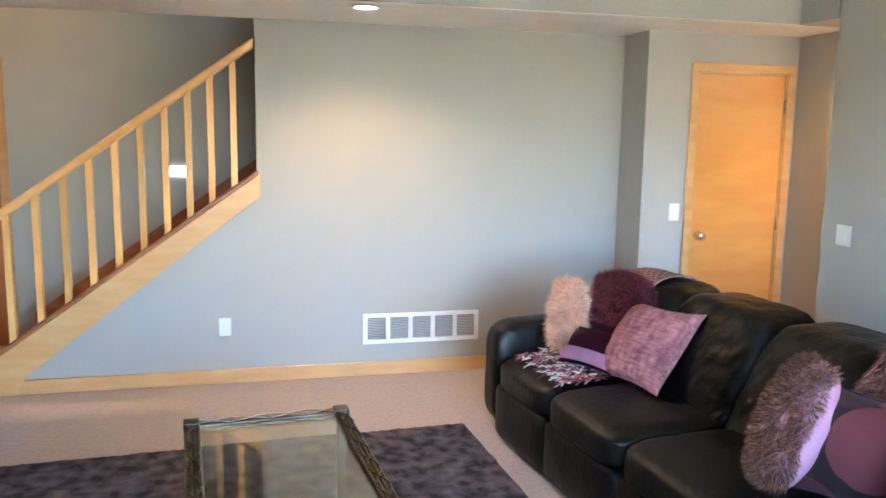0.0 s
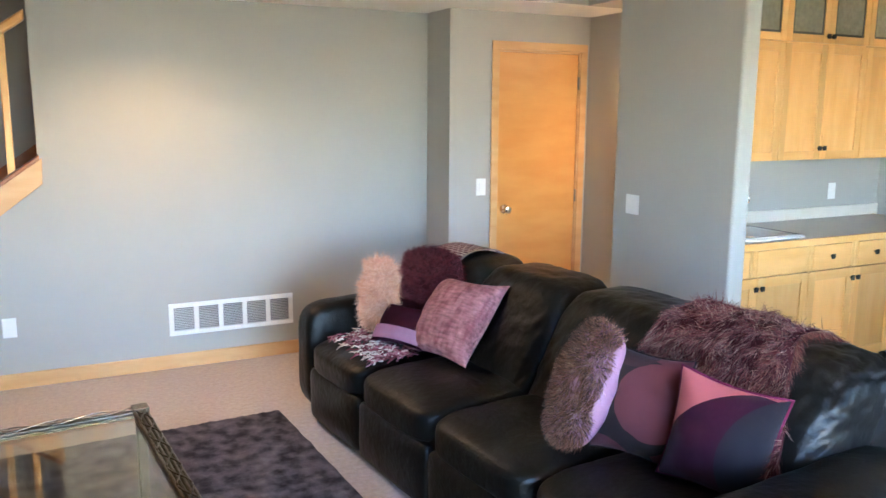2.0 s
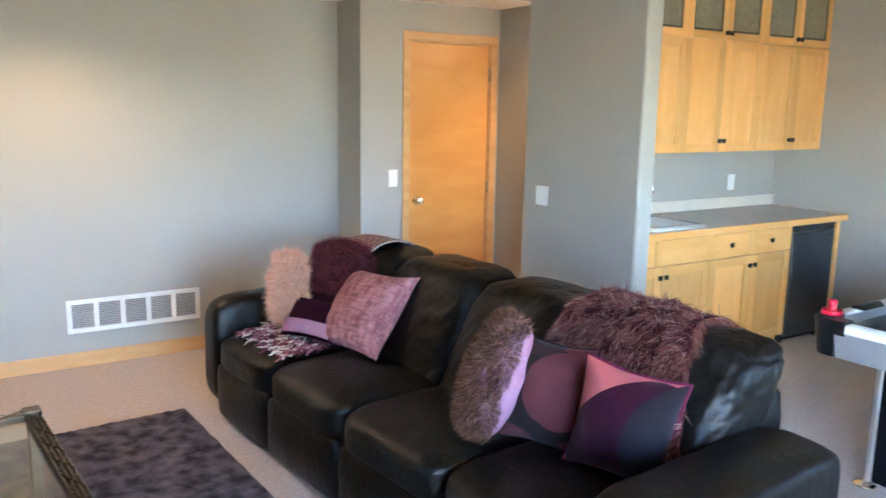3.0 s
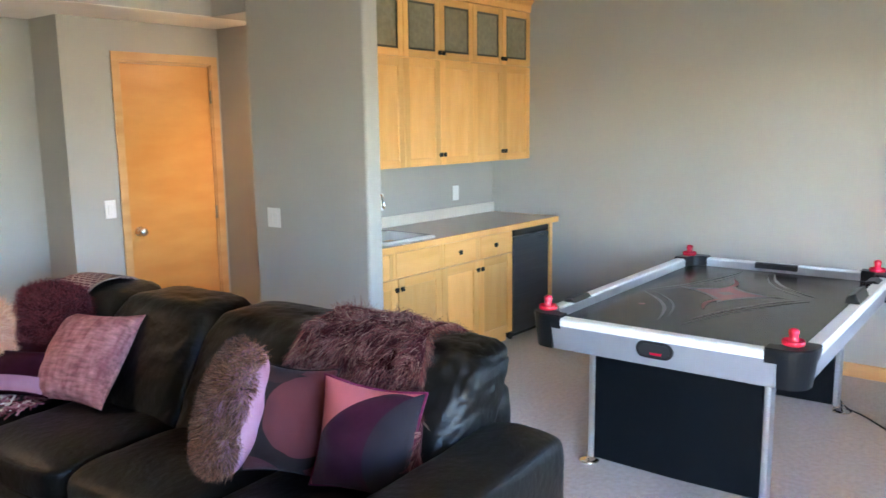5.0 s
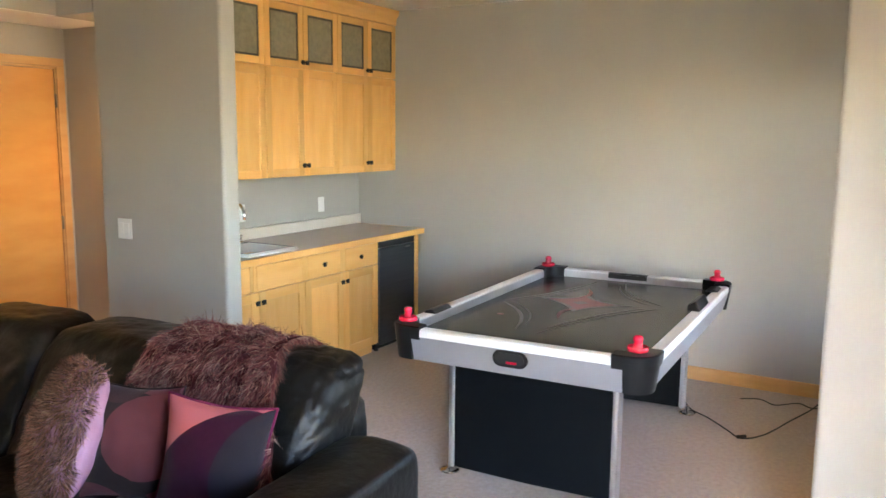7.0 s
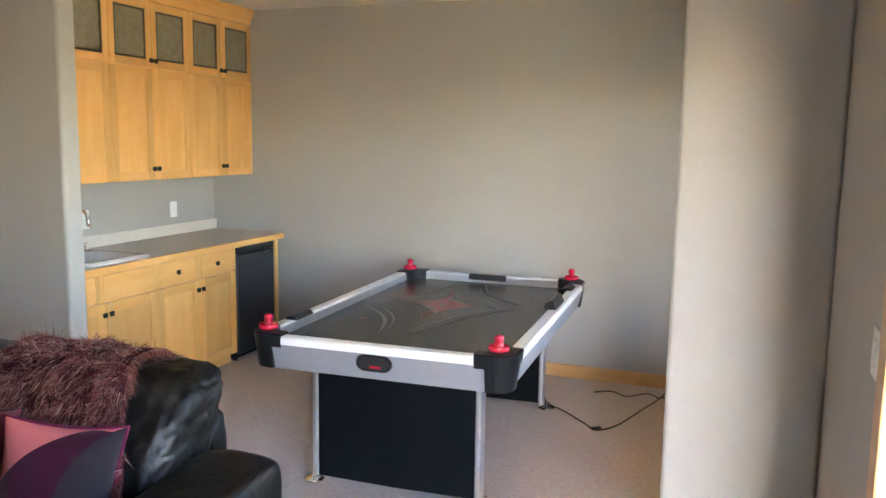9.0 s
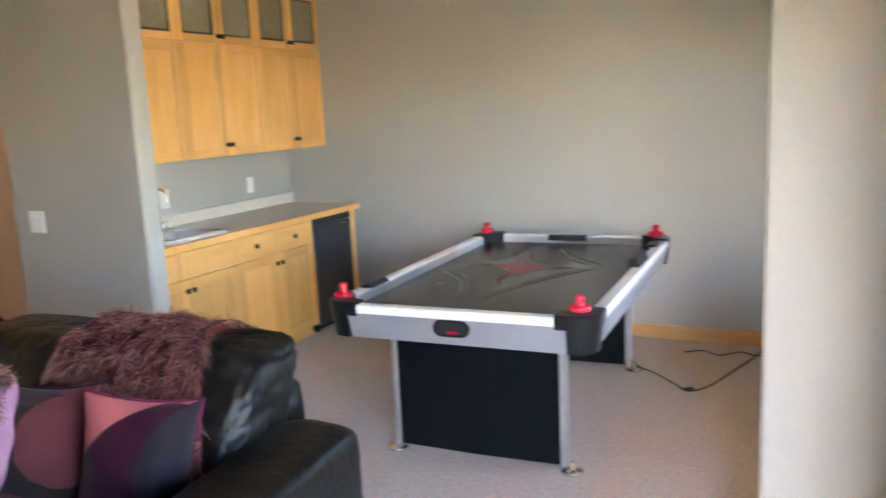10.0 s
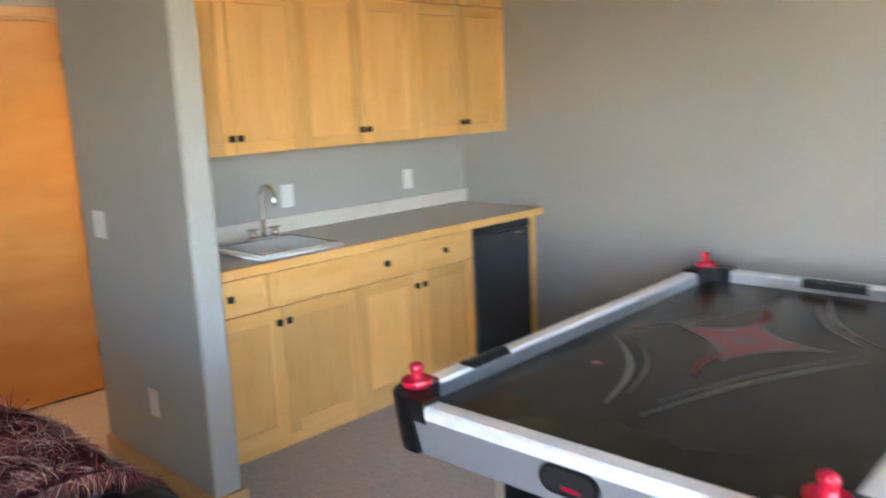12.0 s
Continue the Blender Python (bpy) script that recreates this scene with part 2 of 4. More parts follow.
setting("ceiling_stairs", box(WEST - 0.12, 5.81, NORTH + 0.12, 9.2, 4.6, 4.7), WHITE, "white ceiling high above the stairs", "ceiling")
# ---- trim, doors, stairs ----
BASE_H = 0.092


def baseboard(name, x0, x1, y0, y1, label="golden maple baseboard along the carpet"):
    return setting(name, box(x0, x1, y0, y1, 0, BASE_H, 0.004, 1), TRIM, label, "baseboard")


baseboard("baseboard", 1.745, 5.69, NORTH - 0.016, NORTH)
baseboard("baseboard", 5.674, 5.69, DOORW - 0.016, NORTH - 0.016)
baseboard("baseboard", 5.69, 6.0, DOORW - 0.016, DOORW)
baseboard("baseboard", STUB - 0.016, STUB, 4.925, SINKW + 0.065)
baseboard("baseboard", STUB - 0.016, STUB + 0.131, 4.909, 4.925)
baseboard("baseboard", STUB - 0.016, STUB, SOUTH + 0.016, 2.06)
baseboard("baseboard", STUB - 0.016, STUB + 0.131, 2.06, 2.076)
baseboard("baseboard", EAST - 0.016, EAST, SOUTH + 0.016, 5.2)
baseboard("baseboard", 5.38, STUB - 0.016, SOUTH, SOUTH + 0.016)
baseboard("baseboard", STUB + 0.115, EAST - 0.016, SOUTH, SOUTH + 0.016)
baseboard("baseboard", WEST, WX0 - 0.09, SOUTH, SOUTH + 0.016)


def door(name, x0, x1, top, y, hinge_right, label, wood=None):
    """A flush slab in a three-piece casing; y is the wall's face towards the room."""
    d = thing(name, Matrix(), label, "door", kind="structure")
    part("slab", box(x0 + 0.016, x1 - 0.016, y + 0.012, y + 0.047, 0.012, top - 0.016, 0.002, 1), wood or MAPLE_D, d)
    c, p = 0.058, 0.014
    part("casing", box(x0 - c + 0.01, x0 + 0.008, y - p, y, 0, top, 0.004, 2), TRIM, d)
    part("casing", box(x1 - 0.008, x1 + c - 0.01, y - p, y, 0, top, 0.004, 2), TRIM, d)
    part("casing", box(x0 - c + 0.01, x1 + c - 0.01, y - p, y, top, top + c - 0.004, 0.004, 2), TRIM, d)
    part("jamb", box(x0, x0 + 0.014, y + 0.001, y + 0.11, 0, top), TRIM, d)
    part("jamb", box(x1 - 0.014, x1, y + 0.001, y + 0.11, 0, top), TRIM, d)
    part("jamb", box(x0, x1, y + 0.001, y + 0.11, top - 0.014, top), TRIM, d)
    kx = x0 + 0.075 if hinge_right else x1 - 0.075
    knob = part("door_knob", lathe([(0.031, 0), (0.033, 0.006), (0.014, 0.012), (0.012, 0.035), (0.024, 0.045), (0.029, 0.058), (0.024, 0.072), (0.008, 0.078)], 24, pose(kx, y + 0.012, 0.965, 90)), CHROME, d, "round brushed-chrome door knob", smooth=True)
    hx = x1 - 0.012 if hinge_right else x0 + 0.012
    for hz in (0.25, 1.04, top - 0.22):
        part("hinge", cyl(0.008, hz - 0.045, hz + 0.045, seg=10, at=pose(hx, y + 0.004, 0)), CHROME_D, d, smooth=True)
    return d


CHROME_D = material("dull_metal", (0.30, 0.27, 0.22), 0.4, metal=1.0)
door("door_1", DX0, DX1, DTOP, DOORW, True, "closed golden maple flush door in a maple casing")
setting("wall_hall_door", prism([(WEST, 0), (0.62, 0), (0.62, 2.08), (1.40, 2.08), (1.40, 0), (1.5, 0), (1.5, 4.6), (WEST, 4.6)], 8.3, 8.42), PAINT, "grey painted wall of the back hall", "wall")
setting("wall_stair_jamb", box(1.5, 1.62, 8.2, 8.42, 0, 4.6), PAINT, "grey painted wall corner by the hall", "wall")
door("door_2", 0.62, 1.40, 2.08, 8.3, False, "closed reddish-brown wooden hall door behind the stairs", material("red_maple", (0.36, 0.12, 0.025), 0.32, color2=(0.46, 0.18, 0.045), scale=2.2, detail=9, stretch=(4, 3, 0.8), coat=0.2))

# staircase with its balustrade
stairs = thing("staircase", Matrix(), "carpeted stairs with red-brown stringer beside the grey wall", "stairs")
for i in range(14):
    sx = 1.62 + 0.262 * i
    part("step", box(sx, sx + 0.262 if i < 13 else 5.69, NORTH + 0.125, 8.085, 0.186 * i, 0.186 * (i + 1), 0.012, 2), CARPET, stairs)
part("stringer", prism([(1.62, 0.0), (1.62, 0.30), (5.0, 2.70), (5.0, 2.3)], 8.086, 8.099), OAK_RED, stairs, "red-brown stained wall stringer")
rail = thing("balustrade", Matrix(), "golden maple stair balustrade with square balusters", "railing")


def skirt_top(x):
    return 0.248 + 0.712 * (x - 1.643)


part("skirt_board", prism([(1.45, 0), (1.745, 0), (1.779, 0.115), (3.207, 1.215), (3.214, skirt_top(3.214)), (1.45, skirt_top(1.45))], NORTH - 0.022, NORTH - 0.001, bevel=0.003, seg=1), TRIM, rail)
part("skirt_cap", prism([(1.45, skirt_top(1.45)), (3.2, skirt_top(3.2)), (3.2, skirt_top(3.2) + 0.028), (1.45, skirt_top(1.45) + 0.028)], NORTH - 0.03, NORTH + 0.075, bevel=0.004, seg=1), OAK_RED, rail, "darker brown cap board")
for bx in (1.56, 1.72, 1.885, 2.045, 2.195, 2.347, 2.497, 2.64, 2.78, 2.915, 3.053):
    lo, hi = skirt_top(bx) + 0.02, skirt_top(bx) + 0.80
    part("baluster", prism([(bx - 0.02, lo), (bx + 0.02, lo + 0.028), (bx + 0.02, hi + 0.028), (bx - 0.02, hi)], NORTH + 0.002, NORTH + 0.042, bevel=0.003, seg=1), MAPLE, rail)
r0, r1 = skirt_top(1.4) + 0.80, skirt_top(3.18) + 0.80
part("handrail", prism([(1.4, r0), (3.18, r1), (3.18, r1 + 0.062), (1.4, r0 + 0.062)], NORTH - 0.01, NORTH + 0.055, bevel=0.014, seg=3), MAPLE_H, rail, smooth=False)
part("step_light", box(2.575, 2.70, 8.085, 8.0995, 1.29, 1.362, 0.004, 2), glow_material("step_light", (1.0, 0.9, 0.75), 0.12), None)
tagged(bpy.data.objects["step_light"], "small lit white step light on the stair wall", "wall light")

# recessed ceiling lamps, with a fitting for the added niche lamp too
TRIMRING = material("lamp_trim", (0.8, 0.78, 0.74), 0.5)
BULB = glow_material("lamp_glow", (1.0, 0.80, 0.55), 1.0)


def recessed(x, y, z):
    d = thing("recessed_light", pose(x, y, z), "round white recessed ceiling light, switched on", "ceiling light", "recessed ceiling lights")
    part("trim_ring", lathe([(0.062, -0.001), (0.085, -0.001), (0.085, -0.006), (0.064, -0.010), (0.062, -0.001)], 32, caps=False), TRIMRING, d, smooth=True)
    part("lens", cyl(0.062, -0.0045, -0.0015, seg=32), BULB, d, "glowing warm lens")


for lx, ly, lz, power, spread in LAMPS:
    recessed(lx, ly, lz)

# glass doors in the south wall
win = thing("window_1", Matrix(), "wide maple-cased sliding glass doors to the garden", "glass door", kind="structure")
part("casing", box(WX1 - 0.005, WX1 + 0.085, SOUTH, SOUTH + 0.018, 0, WTOP, 0.005, 2), TRIM, win)
part("casing", box(WX0 - 0.085, WX0 + 0.005, SOUTH, SOUTH + 0.018, 0, WTOP, 0.005, 2), TRIM, win)
part("casing", box(WX0 - 0.085, WX1 + 0.085, SOUTH, SOUTH + 0.018, WTOP, WTOP + 0.085, 0.005, 2), TRIM, win)
for wx in (WX0, WX0 + 1.0, WX1 - 0.06):
    part("window_frame", box(wx, wx + 0.06, SOUTH - 0.09, SOUTH - 0.05, 0.05, WTOP - 0.05, 0.004, 1), TRIM, win)
part("window_frame", box(WX0, WX1, SOUTH - 0.09, SOUTH - 0.05, 0, 0.05), TRIM, win)
part("window_frame", box(WX0, WX1, SOUTH - 0.09, SOUTH - 0.05, WTOP - 0.05, WTOP), TRIM, win)
for a, b in ((WX0 + 0.06, WX0 + 1.0), (WX0 + 1.06, WX1 - 0.06)):
    g = part("pane", box(a, b, SOUTH - 0.073, SOUTH - 0.067, 0.05, WTOP - 0.05), GLASS, win)

win2 = thing("window_2", Matrix(), "maple-framed window to the garden beside the game table", "window", kind="structure")
part("window_sill", box(VX0 - 0.05, VX1 + 0.05, SOUTH - 0.11, SOUTH + 0.03, VSILL + 0.002, VSILL + 0.025, 0.004, 1), TRIM, win2)
part("window_frame", box(VX0, VX1, SOUTH - 0.09, SOUTH - 0.05, WTOP - 0.05, WTOP - 0.002), TRIM, win2)
for wx in (VX0 + 0.001, VX1 - 0.051):
    part("window_frame", box(wx, wx + 0.05, SOUTH - 0.09, SOUTH - 0.05, VSILL + 0.027, WTOP - 0.052), TRIM, win2)
part("pane", box(VX0 + 0.051, VX1 - 0.051, SOUTH - 0.073, SOUTH - 0.067, VSILL + 0.027, WTOP - 0.052), GLASS, win2)


# ---- plates, vent ----
def plate(name, m, w, h, kind, label, category, group):
    """A wall plate; local x is its width, z its height, -y its front."""
    d = thing(name, m, label, category, group)
    part("cover_plate", box(-w / 2, w / 2, -0.006, 0, -h / 2, h / 2, 0.003, 2), PLATE, d)
    if kind == "outlet":
        for dz in (-0.02, 0.02):
            part("receptacle", box(-0.017, 0.017, -0.0085, -0.005, dz - 0.014, dz + 0.014, 0.005, 3), PLATE, d)
    else:
        n = 2 if w > 0.1 else 1
        for i in range(n):
            cx = (i - (n - 1) / 2) * 0.046
            part("rocker", box(cx - 0.0165, cx + 0.0165, -0.010, -0.005, -0.033, 0.033, 0.003, 2), PLATE, d)
    return d


G1, G2 = "light switches", "wall outlets"
plate("wall_outlet", pose(2.973, NORTH, 0.373), 0.075, 0.118, "outlet", "white duplex outlet on the grey wall", "outlet", G2)
plate("light_switch", pose(5.937, DOORW, 1.13), 0.075, 0.118, "switch", "white single rocker switch beside the closet door", "switch", G1)
plate("light_switch", pose(STUB, 5.716, 1.10, 0, 0, -90), 0.118, 0.118, "switch", "white double rocker switch on the wall end", "switch", G1)
plate("wall_outlet", pose(STUB, 5.38, 0.37, 0, 0, -90), 0.075, 0.118, "outlet", "white duplex outlet low on the wall end", "outlet", G2)
plate("wall_outlet", pose(8.343, SINKW, 1.097), 0.075, 0.118, "outlet", "white outlet above the bar counter", "outlet", G2)
plate("wall_outlet", pose(7.462, SINKW, 1.095), 0.078, 0.122, "outlet", "white outlet behind the bar faucet", "outlet", G2)
plate("light_switch", pose(5.47, SOUTH, 1.17, 0, 0, 180), 0.075, 0.118, "switch", "white rocker switch beside the glass door casing", "switch", G1)

vent = thing("air_vent", Matrix(), "white return-air grille with five louvred openings", "vent", kind="")
V0, V1, VZ0, VZ1 = 3.868, 4.676, 0.214, 0.424
vy = NORTH - 0.012
part("backing", box(V0 + 0.02, V1 - 0.02, NORTH - 0.003, NORTH - 0.001, VZ0 + 0.02, VZ1 - 0.02), material("vent_inside", (0.10, 0.10, 0.10), 0.8), vent)
for z0, z1 in ((VZ0, VZ0 + 0.03), (VZ1 - 0.03, VZ1)):
    part("frame", box(V0, V1, vy, NORTH, z0, z1, 0.003, 1), PLATE, vent)
cell = (V1 - V0 - 0.03) / 5
for i in range(6):
    part("frame", box(V0 + cell * i, V0 + cell * i + 0.03, vy, NORTH, VZ0 + 0.03, VZ1 - 0.03, 0.002, 1), PLATE, vent)
slat = mesh_of("slat", prism([(0.0, 0.0), (0.009, 0.0055), (0.009, 0.0065), (0.0, 0.001)], V0 + 0.03, V0 + cell, "x"), material("vent_slat", (0.50, 0.50, 0.50), 0.5))
for i in range(5):
    for k in range(13):
        s = new("slat", slat)
        s.parent = vent
        s.matrix_basis = pose(cell * i, vy + 0.001, VZ0 + 0.032 + 0.0113 * k)

# ---- bar cabinets ----
CY, UY = 5.222, 5.471


def shaker(parent, name, x0, x1, z0, z1, y, glass=False, rail_w=0.055, knob=None):
    """A frame-and-panel front; y is its outer face."""
    d = part(name, box(x0 + 0.002, x0 + rail_w, y, y + 0.02, z0 + 0.002, z1 - 0.002, 0.0015, 1), MAPLE, parent)
    part("stile", box(x1 - rail_w, x1 - 0.002, y, y + 0.02, z0 + 0.002, z1 - 0.002, 0.0015, 1), MAPLE, d)
    part("rail", box(x0 + rail_w, x1 - rail_w, y + 0.0005, y + 0.02, z0 + 0.002, z0 + rail_w, 0.0015, 1), MAPLE_H, d)
    part("rail", box(x0 + rail_w, x1 - rail_w, y + 0.0005, y + 0.02, z1 - rail_w, z1 - 0.002, 0.0015, 1), MAPLE_H, d)
    if glass:
        part("pane", box(x0 + rail_w, x1 - rail_w, y + 0.008, y + 0.012, z0 + rail_w, z1 - rail_w), CABGLASS, d, "obscure glass pane")
        e = 0.014
        ring = box(x0 + rail_w, x0 + rail_w + e, y + 0.005, y + 0.0078, z0 + rail_w, z1 - rail_w)
        box(x1 - rail_w - e, x1 - rail_w, y + 0.005, y + 0.0078, z0 + rail_w, z1 - rail_w, bm=ring)
        box(x0 + rail_w + e, x1 - rail_w - e, y + 0.005, y + 0.0078, z0 + rail_w, z0 + rail_w + e, bm=ring)
        box(x0 + rail_w + e, x1 - rail_w - e, y + 0.005, y + 0.0078, z1 - rail_w - e, z1 - rail_w, bm=ring)
        part("glass_border", ring, BORDER, d, "dark inner border of the glass")
    else:
        part("panel", box(x0 + rail_w, x1 - rail_w, y + 0.009, y + 0.016, z0 + rail_w, z1 - rail_w), MAPLE, d)
    if knob:
        pull(d, *knob, y)
    return d


def pull(d, kx, kz, y):
    bm = box(kx - 0.015, kx + 0.015, y - 0.022, y - 0.012, kz - 0.015, kz + 0.015, 0.003, 2)
    cyl(0.006, 0, 0.014, seg=10, at=pose(kx, y, kz, 90), bm=bm)
    part("knob", bm, BLACK_IRON, d, "square black iron knob")


BORDER = material("glass_border", (0.05, 0.038, 0.022), 0.5)
CABGLASS = material("seeded_glass", (0.22, 0.195, 0.135), 0.15, color2=(0.28, 0.25, 0.175), scale=30, bump=0.12, bump_scale=60, spec=0.6)
edges = [6.528, 6.955, 7.335, 7.714, 8.092, 8.466, 8.846]
for a in range(0, 6, 2):
    x0, xm, x1 = edges[a], edges[a + 1], edges[a + 2]
    c = thing("wall_cabinet", Matrix(), "honey maple wall cabinet with glazed upper doors, closed", "cabinet", "wall cabinets above the bar")
    part("body", box(x0 + 0.0005, x1 - 0.0005, UY + 0.021, SINKW - 0.001, 1.357, 2.53), MAPLE, c)
    for p0, p1, kx in ((x0, xm, xm - 0.022), (xm, x1, xm + 0.022)):
        shaker(c, "door", p0, p1, 1.357, 2.078, UY, knob=(kx, 1.431))
        shaker(c, "glass_door", p0, p1, 2.085, 2.50, UY, glass=True, rail_w=0.05, knob=(kx, 2.128))
crown = prism([(UY + 0.02, 2.50), (UY - 0.002, 2.505), (UY - 0.006, 2.55), (UY - 0.03, 2.585), (UY - 0.032, 2.618), (UY + 0.02, 2.618)], 6.528, 8.85, "x")
setting("crown_trim", crown, MAPLE_H, "maple crown moulding above the wall cabinets", "trim")

units = [(6.528, 7.40, [(6.528, 6.92, 0.775), (6.92, 7.40, None)], [(6.528, 6.965), (6.965, 7.40)], 6.965),
         (7.40, 8.235, [(7.40, 7.81, 0.775), (7.81, 8.235, 0.775)], [(7.40, 7.815), (7.815, 8.235)], 7.815)]
for x0, x1, drawers, doors, kx in units:
    c = thing("base_cabinet", Matrix(), "honey maple base cabinet with drawers and panel doors", "cabinet", "bar base cabinets")
    part("body", box(x0 + 0.0005, x1 - 0.0005, CY + 0.021, SINKW - 0.001, 0.075, 0.868), MAPLE, c)
    part("toe_kick", box(x0 + 0.0005, x1 - 0.0005, CY + 0.06, CY + 0.08, 0, 0.075), MAPLE_H, c)
    for a, b, kz in drawers:
        d = part("drawer_front", box(a + 0.03, b - 0.03, CY, CY + 0.02, 0.697, 0.850, 0.003, 2), MAPLE_H, c)
        for s0 in (a + 0.001, b - 0.028):
            part("stile", box(s0, s0 + 0.027, CY + 0.001, CY + 0.02, 0.692, 0.855, 0.001, 1), MAPLE, c)
        if kz:
            pull(d, a + (b - a) * 0.46, kz, CY)
    for i, (a, b) in enumerate(doors):
        shaker(c, "door", a, b, 0.08, 0.688, CY, rail_w=0.062, knob=(kx - 0.026 if i == 0 else kx + 0.026, 0.622))
endp = part("end_panel", box(8.742, 8.785, CY - 0.012, SINKW - 0.001, 0, 0.868, 0.002, 1), MAPLE)
tagged(endp, "maple end panel beside the small fridge", "panel")

LAMINATE = material("laminate", (0.44, 0.385, 0.32), 0.35, color2=(0.49, 0.435, 0.365), scale=60, detail=6)
BACKSPLASH = material("backsplash", (0.64, 0.58, 0.50), 0.4, color2=(0.68, 0.62, 0.54), scale=6)
top = thing("worktop", Matrix(), "grey-beige laminate bar top with a maple front edge", "worktop")
SX0, SX1, SY0, SY1 = 6.90, 7.32, 5.25, 5.66
for a, b, c, d in ((6.528, SX0, 5.185, SINKW - 0.021), (SX1, 8.79, 5.185, SINKW - 0.021), (SX0, SX1, 5.185, SY0), (SX0, SX1, SY1, SINKW - 0.021)):
    part("slab", box(a, b, c, d, 0.87, 0.908), LAMINATE, top)
part("front_edge", box(6.528, 8.80, 5.163, 5.185, 0.866, 0.909, 0.004, 2), MAPLE_H, top, "maple front edge")
part("side_edge", box(8.79, 8.80, 5.185, SINKW - 0.021, 0.866, 0.909, 0.003, 1), MAPLE_H, top)
part("backsplash", box(6.528, EAST - 0.001, SINKW - 0.02, SINKW - 0.001, 0.87, 0.985, 0.003, 2), BACKSPLASH, top, "pale laminate backsplash")

SINKWHITE = material("white_enamel", (0.80, 0.80, 0.78), 0.15, coat=0.4)
sink = thing("bar_sink", Matrix(), "small white drop-in bar sink in the worktop", "sink")
sb = bmesh.new()
rim = [(SX0 - 0.02, SY0 - 0.03), (SX1 + 0.02, SY0 - 0.03), (SX1 + 0.02, SY1 + 0.02), (SX0 - 0.02, SY1 + 0.02)]
inn = [(SX0 + 0.03, SY0 + 0.03), (SX1 - 0.03, SY0 + 0.03), (SX1 - 0.03, SY1 - 0.07), (SX0 + 0.03, SY1 - 0.07)]
bot = [(SX0 + 0.05, SY0 + 0.05), (SX1 - 0.05, SY0 + 0.05), (SX1 - 0.05, SY1 - 0.09), (SX0 + 0.05, SY1 - 0.09)]
loops = [[sb.verts.new((*p, z)) for p in ps] for ps, z in ((rim, 0.909), (rim, 0.926), (inn, 0.926), (bot, 0.76))]
for a, b in zip(loops, loops[1:]):
    for i in range(4):
        sb.faces.new((a[i], a[(i + 1) % 4], b[(i + 1) % 4], b[i]))
sb.faces.new(loops[-1])
bmesh.ops.bevel(sb, geom=sb.edges[:], offset=0.007, segments=2, affect="EDGES", clamp_overlap=True)
part("basin", sb, SINKWHITE, sink, smooth=True)
part("drain", cyl(0.03, 0.7605, 0.766, seg=20, at=pose(7.11, 5.44, 0)), CHROME, sink, "chrome drain")
fau = thing("faucet", pose(7.17, 5.64, 0.926), "chrome gooseneck bar faucet with two handles", "faucet")
part("deck_plate", box(-0.085, 0.085, -0.022, 0.022, 0, 0.014, 0.006, 3), CHROME, fau, smooth=True)
neck = [(0, 0, 0.014), (0, 0, 0.10), (0, 0, 0.19)] + [(0, -0.055 + 0.055 * math.cos(a * math.pi / 10), 0.21 + 0.055 * math.sin(a * math.pi / 10)) for a in range(0, 10)] + [(0, -0.112, 0.195), (0, -0.114, 0.17)]
part("spout", tube(neck, 0.0105, 12), CHROME, fau, smooth=True)
for s in (-1, 1):
    hb = lathe([(0.018, 0.012), (0.02, 0.03), (0.015, 0.045), (0.008, 0.05)], 16, pose(s * 0.062, 0, 0))
    box(s * 0.062 - 0.035, s * 0.062 + 0.035, -0.005, 0.005, 0.048, 0.056, 0.003, 2, bm=hb)
    part("tap_handle", hb, CHROME, fau, smooth=True)

STEEL = material("dark_steel", (0.085, 0.088, 0.095), 0.36, metal=0.7, color2=(0.10, 0.103, 0.11), scale=3, stretch=(1, 1, 40))
fr = thing("mini_fridge", Matrix(), "compact fridge with dark steel door and black top strip", "fridge")
part("cabinet", box(8.243, 8.735, CY + 0.035, SINKW - 0.03, 0.02, 0.86), DARK, fr)
part("door", box(8.245, 8.733, CY - 0.008, CY + 0.033, 0.06, 0.80, 0.008, 3), STEEL, fr, "brushed dark steel door")
part("top_strip", box(8.245, 8.733, CY - 0.006, CY + 0.033, 0.805, 0.857, 0.006, 3), material("black_plastic", (0.02, 0.02, 0.022), 0.3), fr, "glossy black control strip")
part("badge", box(8.60, 8.66, CY - 0.0095, CY - 0.008, 0.775, 0.785), CHROME, fr)
for fx in (8.29, 8.69):
    part("foot", cyl(0.018, 0, 0.02, seg=12, at=pose(fx, CY + 0.06, 0)), DARK, fr)
# ---- air hockey table ----
SILVER = material("silver_laminate", (0.29, 0.29, 0.315), 0.42, metal=0.3, color2=(0.32, 0.32, 0.345), scale=4)
RAILW = material("pale_rail", (0.74, 0.74, 0.75), 0.28, coat=0.3)
ALU = material("aluminium", (0.62, 0.62, 0.64), 0.3, metal=0.9)
CAP = material("black_cap", (0.010, 0.010, 0.011), 0.38, spec=0.2)
FIELD = material("dark_playfield", (0.026, 0.023, 0.019), 0.22, color2=(0.034, 0.030, 0.025), scale=2, spec=0.14)
PRINT_R = material("red_print", (0.21, 0.020, 0.030), 0.3)
PRINT_G = material("grey_print", (0.10, 0.096, 0.092), 0.3)
LEGP = material("black_laminate", (0.0045, 0.005, 0.006), 0.40, color2=(0.006, 0.0068, 0.008), scale=3, spec=0.06)
REDP = material("red_plastic", (0.50, 0.008, 0.035), 0.22, coat=0.3)
